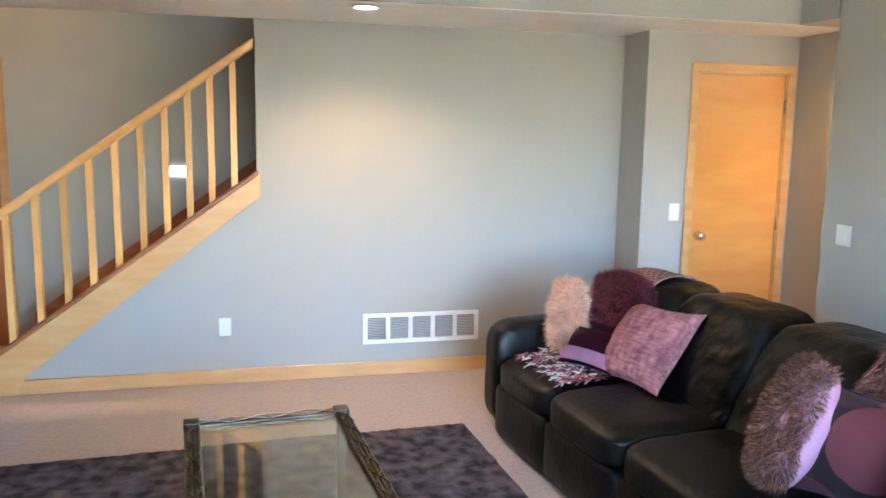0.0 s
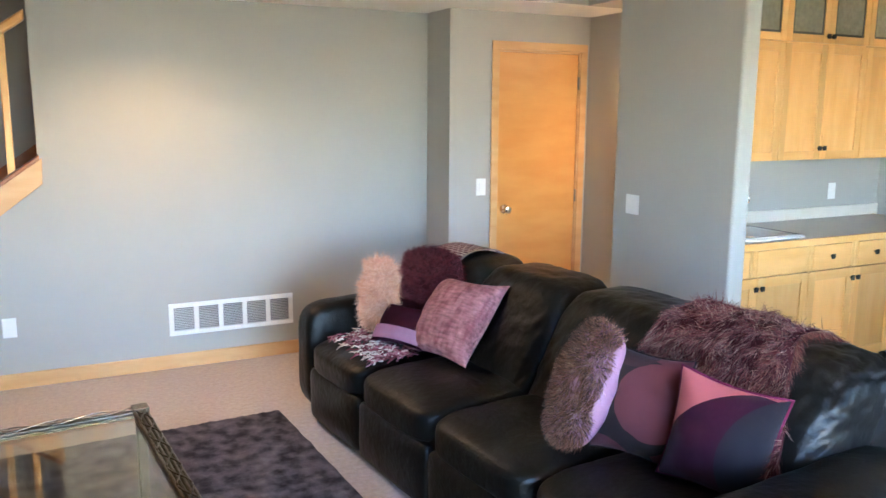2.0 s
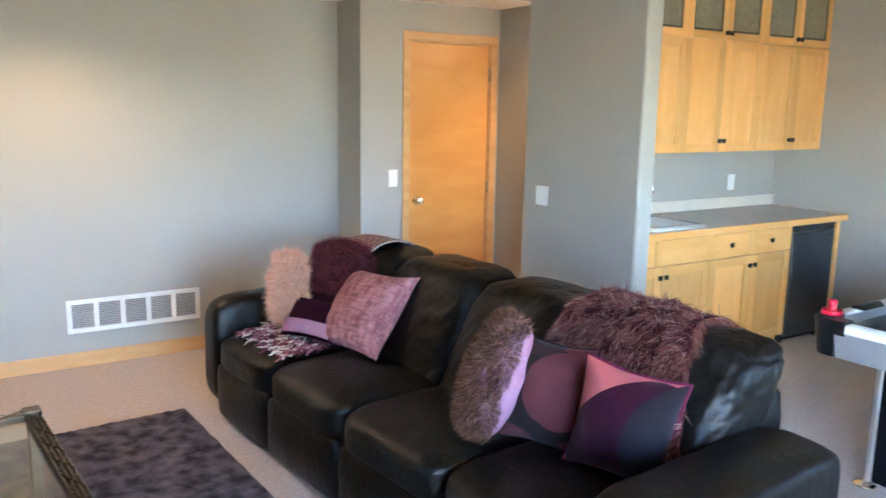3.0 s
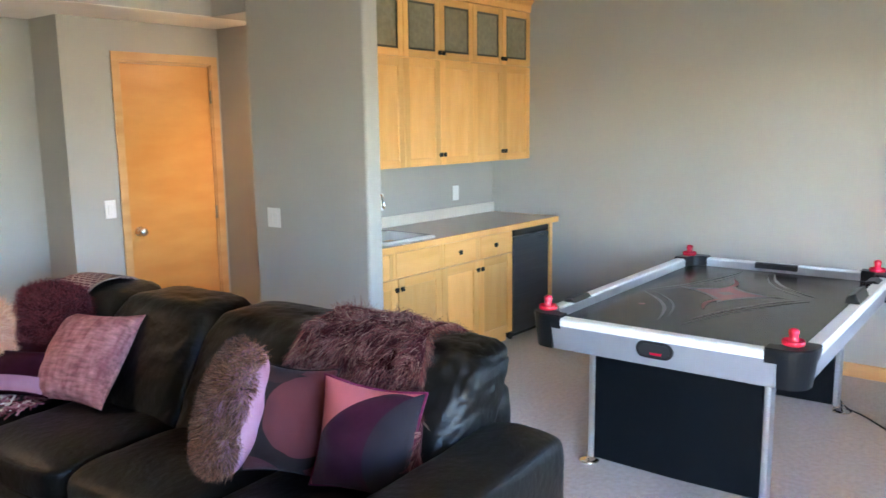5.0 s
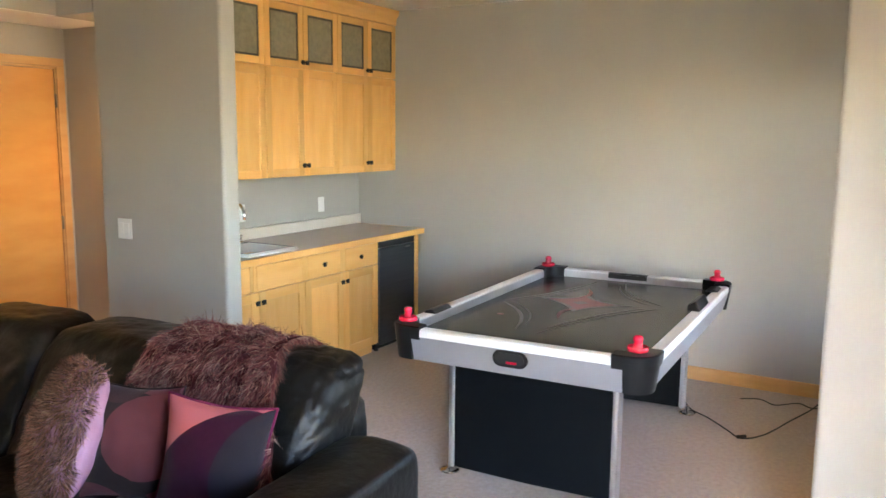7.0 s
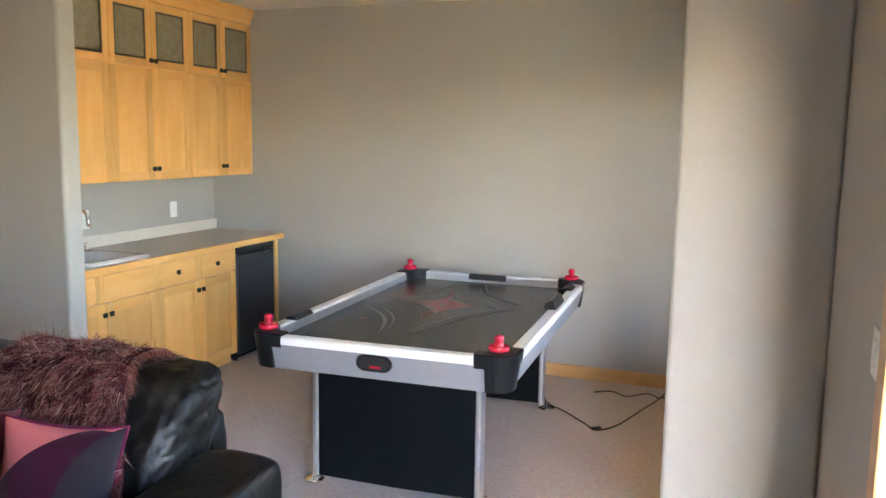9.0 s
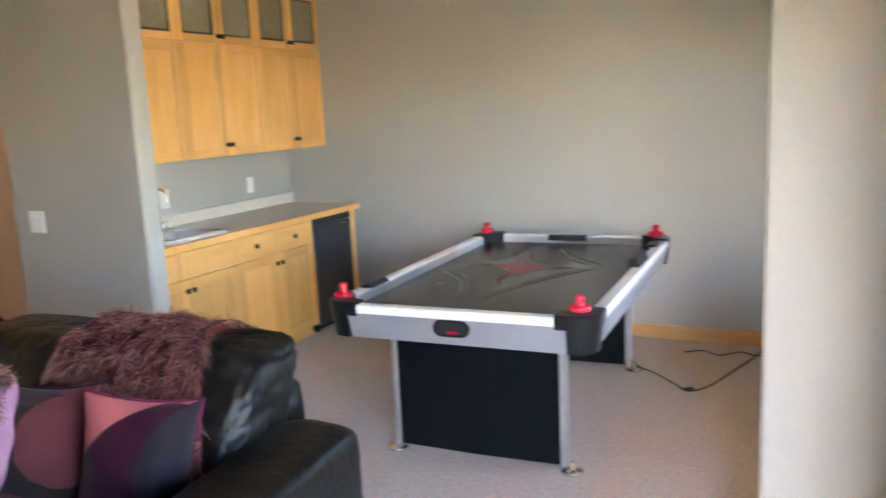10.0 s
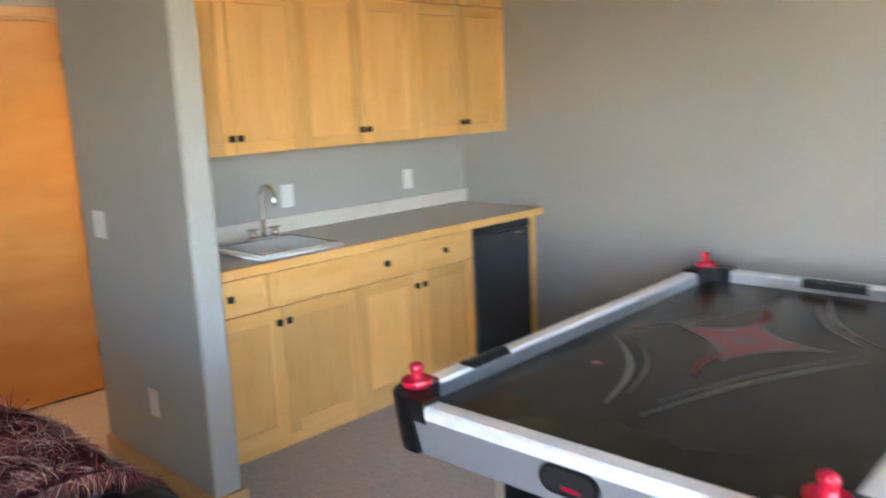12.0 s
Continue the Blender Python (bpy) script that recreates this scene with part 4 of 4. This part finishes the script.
def fur_mesh(name, spots, length, width, mat, parent, label, seed, curl=0.35, flow=None, seg=3):
    """Strands as thin tapering ribbons: spots are (root, normal) in the parent's space."""
    rnd = random.Random(seed)
    vs, fs = [], []
    for root, nor in spots:
        ln = length * rnd.uniform(0.55, 1.25)
        side = nor.orthogonal().normalized()
        side.rotate(Matrix.Rotation(rnd.uniform(0, 2 * math.pi), 3, nor))
        d = (nor + side * rnd.uniform(0.1, 0.9) + (flow or Vector((0, 0, 0)))).normalized()
        bend = Vector((rnd.uniform(-1, 1), rnd.uniform(-1, 1), rnd.uniform(-1, 0.3))) * curl
        clump = Vector((noise.noise(root * 16), noise.noise(root * 16 + Vector((9, 0, 0))), noise.noise(root * 16 + Vector((0, 9, 0)))))
        d = (d + clump * 1.1).normalized()
        if flow:
            bend = bend * 0.6 + flow * 0.5
        wv = d.cross(side).normalized() * width
        p, b0 = root - nor * 0.003, len(vs)
        for k in range(seg):
            tw = wv * (1 - 0.75 * k / seg)
            vs += [p - tw, p + tw]
            d = (d + bend / seg).normalized()
            p = p + d * ln / seg
        vs.append(p)
        for k in range(seg - 1):
            fs.append((b0 + 2 * k, b0 + 2 * k + 1, b0 + 2 * k + 3, b0 + 2 * k + 2))
        fs.append((b0 + 2 * seg - 2, b0 + 2 * seg - 1, b0 + 2 * seg))
    me = bpy.data.meshes.new(name)
    me.from_pydata(vs, [], fs)
    me.materials.append(mat)
    ob = new(name, me)
    ob.parent = parent
    return tagged(ob, label, kind="stuff")


def pillow_spots(w, h, t, count, seed, umin=-1.0, umax=1.0, vmin=-1.0, vmax=1.0, both=False, soft=0.0):
    rnd = random.Random(seed)
    out = []
    for _ in range(count):
        u, v = rnd.uniform(umin, umax), rnd.uniform(vmin, vmax)
        s = -1 if both and rnd.random() < 0.3 else 1
        p = pillow_point(u, v, w, h, t, s, soft)
        du = pillow_point(min(u + 0.03, 1), v, w, h, t, s, soft) - pillow_point(max(u - 0.03, -1), v, w, h, t, s, soft)
        dv = pillow_point(u, min(v + 0.03, 1), w, h, t, s, soft) - pillow_point(u, max(v - 0.03, -1), w, h, t, s, soft)
        nn = du.cross(dv) * s
        nn = (nn.normalized() if nn.length > 1e-9 else Vector((0, 0, s))) + Vector((u ** 5, v ** 5, 0)) * 0.6
        out.append((p, nn.normalized()))
    return out


def piping(w, h, mat, parent, r=0.004):
    pts = []
    for (a, b), (c, d) in (((-1, -1), (1, -1)), ((1, -1), (1, 1)), ((1, 1), (-1, 1)), ((-1, 1), (-1, -1))):
        for k in range(10):
            f = k / 10
            pts.append(pillow_point(a + (c - a) * f, b + (d - b) * f, w, h, 0.0, 1))
    return part("piping", tube(pts, r, 6, closed=True), mat, parent, smooth=True)


PG = "throw pillows on the sofa"
tw = thing("throw_pillow", frame_of((4.965, 5.27, 0.655), (0.12, -0.545, 0.03), (-0.235, -0.13, -0.305)), "square pink and mauve woven tweed pillow", "pillow", PG)
TWEED = tweed_material()
part("cover", pillow_mesh(0.49, 0.44, 0.18), TWEED, tw, smooth=True)
piping(0.49, 0.44, TWEED, tw)

pp = thing("throw_pillow", frame_of((5.08, 3.645, 0.645), (0.17, -0.34, -0.05), (-0.045, -0.03, -0.37)), "velvet pillow patchworked in pink, plum and grey", "pillow", PG)
PLUM = (0.020, 0.0016, 0.009)
part("cover", pillow_mesh(0.345, 0.37, 0.19, wrinkle=0.022), pattern_material("patch_velvet", PLUM, [(0.115, -0.115, 0.285, (0.33, 0.085, 0.09), False), (0.24, -0.03, 0.225, (0.014, 0.011, 0.015), True)]), pp, smooth=True)
piping(0.345, 0.37, material("plum_piping", (0.09, 0.008, 0.035), 0.7, spec=0.1), pp, 0.006)

gp = thing("throw_pillow", frame_of((5.04, 3.98, 0.645), (0.18, -0.34, -0.03), (-0.07, -0.04, -0.37)), "mauve pillow with dark curved swirls", "pillow", PG)
MAUVE, SWIRL = (0.085, 0.024, 0.030), (0.017, 0.011, 0.012)
part("cover", pillow_mesh(0.31, 0.39, 0.18, wrinkle=0.022), pattern_material("swirl_velvet", MAUVE, [(0.02, 0.0, 0.165, SWIRL, True), (0.065, 0.025, 0.135, (0.095, 0.027, 0.032), True), (-0.05, -0.23, 0.15, SWIRL, True), (-0.09, -0.25, 0.12, MAUVE, True), (-0.05, 0.25, 0.12, (0.032, 0.015, 0.017), True)]), gp, smooth=True)
piping(0.31, 0.39, material("swirl_piping", SWIRL, 0.7, spec=0.1), gp)

LILAC = material("lilac_velvet", (0.26, 0.13, 0.20), 0.8, color2=(0.33, 0.18, 0.26), scale=9, bump=0.5, bump_scale=18, spec=0.1)
fp = thing("throw_pillow", frame_of((4.915, 4.13, 0.69), (0.03, -0.36, 0.0), (-0.20, -0.06, -0.44)), "brown faux-fur pillow with lilac velvet sides", "pillow", PG)
part("cover", pillow_mesh(0.25, 0.47, 0.18, soft=0.75), LILAC, fp, "lilac velvet cover", smooth=True)
BROWNFUR = fur_material("brown_fur", [(0.0, (0.022, 0.008, 0.006)), (0.45, (0.10, 0.042, 0.026)), (0.72, (0.26, 0.145, 0.09)), (0.90, (0.22, 0.075, 0.06)), (1.0, (0.46, 0.32, 0.22))])
fur_mesh("fur", pillow_spots(0.25, 0.47, 0.18, 12000, 3, -1, 0.90, soft=0.75), 0.036, 0.0012, BROWNFUR, fp, "long brown fur with pale tips", 5, flow=Vector((0.0, -0.35, 0.0)))

pf = thing("throw_pillow", frame_of((4.76, 5.73, 0.70), (0.22, -0.30, 0.0), (-0.07, 0.0, -0.42)), "shaggy peach faux-fur pillow against the sofa arm", "pillow", PG)
part("cover", pillow_mesh(0.20, 0.38, 0.15, soft=0.7), material("peach_cloth", (0.55, 0.30, 0.22), 0.8, color2=(0.6, 0.34, 0.26), scale=20), pf, smooth=True)
fur_mesh("fur", pillow_spots(0.20, 0.38, 0.15, 7500, 8, both=True, soft=0.7), 0.048, 0.0013, fur_material("peach_fur", [(0.0, (0.55, 0.27, 0.17)), (0.5, (0.74, 0.43, 0.28)), (1.0, (0.86, 0.64, 0.48))]), pf, "long peach fur", 9)

mf = thing("throw_pillow", frame_of((4.99, 5.60, 0.74), (0.20, -0.34, 0.0), (-0.10, 0.0, -0.40)), "deep burgundy faux-fur pillow", "pillow", PG)
part("cover", pillow_mesh(0.40, 0.42, 0.16, soft=0.7), material("burgundy_cloth", (0.035, 0.008, 0.012), 0.8, color2=(0.045, 0.011, 0.016), scale=20, spec=0.1), mf, smooth=True)
fur_mesh("fur", pillow_spots(0.40, 0.42, 0.16, 9500, 12, vmin=-0.35, both=True, soft=0.7), 0.030, 0.0011, fur_material("burgundy_fur", [(0.0, (0.045, 0.006, 0.010)), (0.6, (0.11, 0.018, 0.024)), (1.0, (0.22, 0.055, 0.06))]), mf, "short burgundy fur", 13)

sp = thing("throw_pillow", frame_of((4.80, 5.50, 0.58), (0.16, -0.30, 0.0), (-0.13, -0.05, -0.17)), "small plum velvet pillow with a lilac band", "pillow", PG)
part("cover", pillow_mesh(0.33, 0.22, 0.11), material("plum_velvet", (0.016, 0.002, 0.008), 0.8, color2=(0.025, 0.003, 0.012), scale=10, spec=0.08), sp, smooth=True)
band = bmesh.new()
for i in range(16):
    f0, f1 = -0.9 + 1.8 * i / 16, -0.9 + 1.8 * (i + 1) / 16
    q = [band.verts.new(pillow_point(f, v, 0.33, 0.22, 0.113, 1) + Vector((0, 0, 0.014))) for f, v in ((f0, -0.93), (f1, -0.93), (f1, -0.3), (f0, -0.3))]
    band.faces.new(q)
part("band", band, LILAC, sp, "lilac velvet band", smooth=True)


# a line over the backrest, in the sofa's own space: (u, z) along the cloth
def over_back(s):
    """s from 0 (low on the front) to 1 (behind the back)."""
    pts = [(0.455, 0.47), (0.50, 0.58), (0.56, 0.70), (0.622, 0.80), (0.69, 0.875), (0.775, 0.912), (0.90, 0.905), (0.99, 0.85), (1.045, 0.76), (1.05, 0.55)]
    f = s * (len(pts) - 1)
    i = min(int(f), len(pts) - 2)
    t = f - i
    a, b, c, d = (Vector(pts[max(0, min(k, len(pts) - 1))]) for k in (i - 1, i, i + 1, i + 2))
    return 0.5 * ((2 * b) + (c - a) * t + (2 * a - 5 * b + 4 * c - d) * t * t + (3 * b - a - 3 * c + d) * t ** 3)


def drape(v0, v1, s0, s1, lift, n=20, m=34, s0b=None, lump=0.010, skew=0.0):
    """A cloth laid over the back from v0 to v1; its front edge runs from s0 to s0b."""
    g = []
    for i in range(n + 1):
        lo = s0 + ((s0 if s0b is None else s0b) - s0) * i / n
        row = []
        for j in range(m + 1):
            s = lo + (s1 - lo) * j / m
            near = v0 + skew * min(1.0, s / 0.55)
            v = near + (v1 - near) * i / n
            p, q = over_back(s), over_back(min(s + 0.01, 1.0)) - over_back(max(s - 0.01, 0.0))
            nor = Vector((-q.y, q.x)).normalized()
            w = lift + lump * noise.noise(Vector((v * 7, s * 5, lift * 30)))
            row.append((Vector((p.x + nor.x * w, v + 0.012 * noise.noise(Vector((s * 6, v * 3, 4))), p.y + nor.y * w)), Vector((nor.x, 0, nor.y))))
        g.append(row)
    return g


def cloth(g, mat, parent, name, label="", thick=0.006):
    bm = bmesh.new()
    rows = [[(bm.verts.new(p), bm.verts.new(p - nn * thick)) for p, nn in row] for row in g]
    for a, b in zip(rows, rows[1:]):
        for j in range(len(a) - 1):
            bm.faces.new((a[j][0], b[j][0], b[j + 1][0], a[j + 1][0]))
            bm.faces.new((a[j][1], a[j + 1][1], b[j + 1][1], b[j][1]))
    for edge in ([r[0] for r in rows], [r[-1] for r in rows], rows[0], rows[-1]):
        for a, b in zip(edge, edge[1:]):
            bm.faces.new((a[0], a[1], b[1], b[0]))
    return part(name, bm, mat, parent, label, smooth=True)


ft = thing("fur_throw", SOFA, "shaggy burgundy and taupe fur throw draped over the sofa back", "throw blanket")
fg = drape(0.335, 1.02, 0.05, 0.80, 0.026, s0b=0.28, lump=0.024, skew=0.19)
cloth(fg, material("throw_base", (0.035, 0.009, 0.012), 0.9, color2=(0.05, 0.014, 0.016), scale=20, spec=0.05), ft, "blanket")
rnd = random.Random(21)
spots = []
for _ in range(21000):
    i, j = rnd.randrange(len(fg) - 1), rnd.randrange(len(fg[0]) - 1)
    a, b = rnd.random(), rnd.random()
    p = fg[i][j][0].lerp(fg[i + 1][j][0], a).lerp(fg[i][j + 1][0].lerp(fg[i + 1][j + 1][0], a), b)
    spots.append((p, fg[i][j][1]))
for k in range(2600):
    j = rnd.randrange(len(fg[0]) - 1)
    side = rnd.random() < 0.55
    p, nn = fg[0 if side else -1][j]
    q = fg[0 if side else -1][j + 1][0]
    spots.append((p.lerp(q, rnd.random()), (nn + Vector((0, -1.2 if side else 1.2, 0))).normalized()))
for k in range(900):
    i = rnd.randrange(len(fg) - 1)
    spots.append((fg[i][0][0].lerp(fg[i + 1][0][0], rnd.random()), (fg[i][0][1] + Vector((0, 0, -0.8))).normalized()))
THROWFUR = fur_material("throw_fur", [(0.0, (0.022, 0.004, 0.005)), (0.32, (0.10, 0.017, 0.022)), (0.58, (0.19, 0.05, 0.048)), (0.82, (0.25, 0.13, 0.10)), (1.0, (0.45, 0.31, 0.24))])
fur_mesh("fur", spots, 0.050, 0.0013, THROWFUR, ft, "shaggy burgundy fur with pale tips", 22, curl=0.6, flow=Vector((-0.45, -0.15, -0.85)))

kt = thing("knit_throw", SOFA, "burgundy and white knitted throw with fringe over the sofa back", "throw blanket")


def knit_material():
    m = material("knit", (0.16, 0.03, 0.05), 0.9, color2=(0.22, 0.05, 0.07), scale=40, bump=0.6, bump_scale=120)
    n, l = m.node_tree.nodes, m.node_tree.links
    b = n["Principled BSDF"]
    out = b.inputs["Base Color"].links[0].from_socket
    tc = n.new("ShaderNodeTexCoord")
    sx = n.new("ShaderNodeSeparateXYZ")
    ad = n.new("ShaderNodeMath")
    co = n.new("ShaderNodeCombineXYZ")
    br = n.new("ShaderNodeTexBrick")
    br.inputs["Scale"].default_value = 1
    br.inputs["Brick Width"].default_value = 0.052
    br.inputs["Row Height"].default_value = 0.026
    br.inputs["Mortar Size"].default_value = 0.0048
    br.inputs["Color1"].default_value = (0.055, 0.009, 0.015, 1)
    br.inputs["Color2"].default_value = (0.10, 0.02, 0.03, 1)
    br.inputs["Mortar"].default_value = (0.40, 0.28, 0.25, 1)
    l.new(tc.outputs["Object"], sx.inputs["Vector"])
    l.new(sx.outputs["X"], ad.inputs[0])
    l.new(sx.outputs["Z"], ad.inputs[1])
    l.new(ad.outputs["Value"], co.inputs["Y"])
    l.new(sx.outputs["Y"], co.inputs["X"])
    l.new(co.outputs["Vector"], br.inputs["Vector"])
    l.new(br.outputs["Color"], b.inputs["Base Color"])
    return m


KNIT = knit_material()
cloth(drape(2.44, 2.74, 0.02, 0.82, 0.014), KNIT, kt, "blanket")
cloth(drape(2.428, 2.442, 0.02, 0.82, 0.018, n=2), material("knit_edge", (0.26, 0.20, 0.175), 0.9, bump=0.6, bump_scale=150), kt, "edge_band", "cream crocheted edge")
FRINGE = [material("fringe_white", (0.62, 0.55, 0.50), 0.9), material("fringe_burgundy", (0.15, 0.03, 0.05), 0.9), material("fringe_mauve", (0.34, 0.15, 0.18), 0.9)]
rnd = random.Random(5)
tips = [bmesh.new() for _ in FRINGE]
for i in range(170):
    v = rnd.uniform(2.24, 2.78)
    u0 = rnd.uniform(0.10, 0.34)
    pts = []
    du, dv = rnd.uniform(-1, -0.3), rnd.uniform(-0.7, 0.7)
    for k in range(6):
        u, w = u0 + du * 0.018 * k, v + dv * 0.018 * k + 0.006 * math.sin(k * 2 + i)
        pts.append((u, w, 0.474 + 0.012 * rnd.random() - 0.02 * max(0.0, 0.06 - u) / 0.06))
    tube(pts, [0.0042] * 5 + [0.002], 5, bm=tips[i % 3])
for bm, mm in zip(tips, FRINGE):
    tagged(part("fringe", bm, mm, kt, smooth=True), "knotted yarn fringe on the seat", kind="stuff")
lay = bmesh.new()
g = []
for i in range(13):
    row = []
    for j in range(9):
        u, v = 0.22 + 0.34 * j / 8, 2.28 + 0.46 * i / 12
        row.append(lay.verts.new((u, v, 0.474 + 0.012 * noise.noise(Vector((u * 9, v * 9, 2))))))
    g.append(row)
for a, b in zip(g, g[1:]):
    for j in range(8):
        lay.faces.new((a[j], b[j], b[j + 1], a[j + 1]))
r = bmesh.ops.solidify(lay, geom=lay.faces[:], thickness=0.008)
part("seat_fold", lay, KNIT, kt, smooth=True)

# ---- rug and coffee table ----
RUG = material("shag_rug", (0.034, 0.030, 0.038), 0.95, color2=(0.165, 0.143, 0.155), scale=13.0, detail=15, bump=1.0, bump_scale=120, spec=0.05, ramp=(0.34, 0.70))
rug = thing("area_rug", pose(4.30, 6.09, 0, 0, 0, 3.0), "dark purple-grey shag rug under the coffee table", "rug")
rb = bmesh.new()
RW, RL = 2.9, 2.3
n1, n2 = 150, 120
g = []
for i in range(n1 + 1):
    row = []
    for j in range(n2 + 1):
        x, y = -RW * i / n1, -RL * j / n2
        e = min(i, n1 - i, j, n2 - j)
        wob = 0.006 * noise.noise(Vector((x * 9, y * 9, 0)))
        row.append(rb.verts.new((x + wob, y + wob, (0.004 if e == 0 else 0.017 + 0.006 * noise.noise(Vector((x * 40, y * 40, 1)))))))
    g.append(row)
for i in range(n1):
    for j in range(n2):
        rb.faces.new((g[i][j], g[i + 1][j], g[i + 1][j + 1], g[i][j + 1]))
part("rug_surface", rb, RUG, rug, smooth=True)
part("backing", box(-RW + 0.01, -0.01, -RL + 0.01, -0.01, 0.001, 0.004), material("rug_backing", (0.1, 0.09, 0.08), 0.9), rug)

PEWTER = material("pewter", (0.055, 0.043, 0.028), 0.38, metal=0.85, color2=(0.115, 0.095, 0.066), scale=12, bump=0.3, bump_scale=60)
BRIGHT = material("bright_pewter", (0.48, 0.46, 0.42), 0.22, metal=1.0)
tab = thing("coffee_table", pose(3.535, 5.262, 0, 0, 0, 4.4), "glass-topped coffee table with woven pewter-metal frame", "coffee table")
W, L, TZ, B = 0.68, 1.15, 0.45, 0.062
part("glass_top", box(-W + B, -B, -L + B, -B, TZ - 0.028, TZ - 0.020), glass_material("table_glass", (0.80, 0.86, 0.84)), tab, "clear glass top")
for x0, x1, y0, y1 in ((-W, 0, -B, 0), (-W, 0, -L, -L + B), (-W, -W + B, -L, 0), (-B, 0, -L, 0)):
    along = x1 - x0 > y1 - y0
    bm = box(x0 + 0.004, x1 - 0.004, y0 + 0.003, y1 - 0.003, TZ - 0.034, TZ - 0.014)
    for k in range(4):
        f = 0.006 + (B - 0.012) * k / 3
        zz = TZ - 0.006 - 0.010 * k / 3 if (y1 == 0 and along) or (x1 == 0 and not along) else TZ - 0.016 + 0.010 * k / 3
        a, b = ((x0 + 0.02, y0 + f, zz), (x1 - 0.02, y0 + f, zz)) if along else ((x0 + f, y0 + 0.02, zz), (x0 + f, y1 - 0.02, zz))
        tube([a, b], 0.0065, 10, bm=bm)
    side = part("frame_side", bm, PEWTER, tab)
    ln = (x1 - x0) if along else (y1 - y0)
    nx = max(3, round(ln / 0.16))
    for k in range(nx):
        c0 = 0.03 + (ln - 0.06) * k / nx
        c1 = 0.03 + (ln - 0.06) * (k + 1) / nx
        for s in (0, 1):
            pts = []
            for q in range(9):
                f = q / 8
                c = c0 + (c1 - c0) * f
                w = 0.008 + (B - 0.016) * (0.5 - 0.5 * math.cos(math.pi * (f if s == 0 else 1 - f)))
                pts.append((x0 + c, y0 + w, TZ + 0.001) if along else (x0 + w, y0 + c, TZ + 0.001))
            part("woven_wire", tube(pts, 0.0032, 6), BRIGHT if along else PEWTER, side, smooth=True)
for cx, cy in ((-0.03, -0.03), (-W + 0.03, -0.03), (-0.03, -L + 0.03), (-W + 0.03, -L + 0.03)):
    leg = part("leg", box(cx - 0.02, cx + 0.02, cy - 0.02, cy + 0.02, 0.018, TZ - 0.02, 0.006, 2), PEWTER, tab)
    part("corner_block", box(cx - 0.032, cx + 0.032, cy - 0.032, cy + 0.032, TZ - 0.035, TZ + 0.010, 0.006, 2), PEWTER, leg)
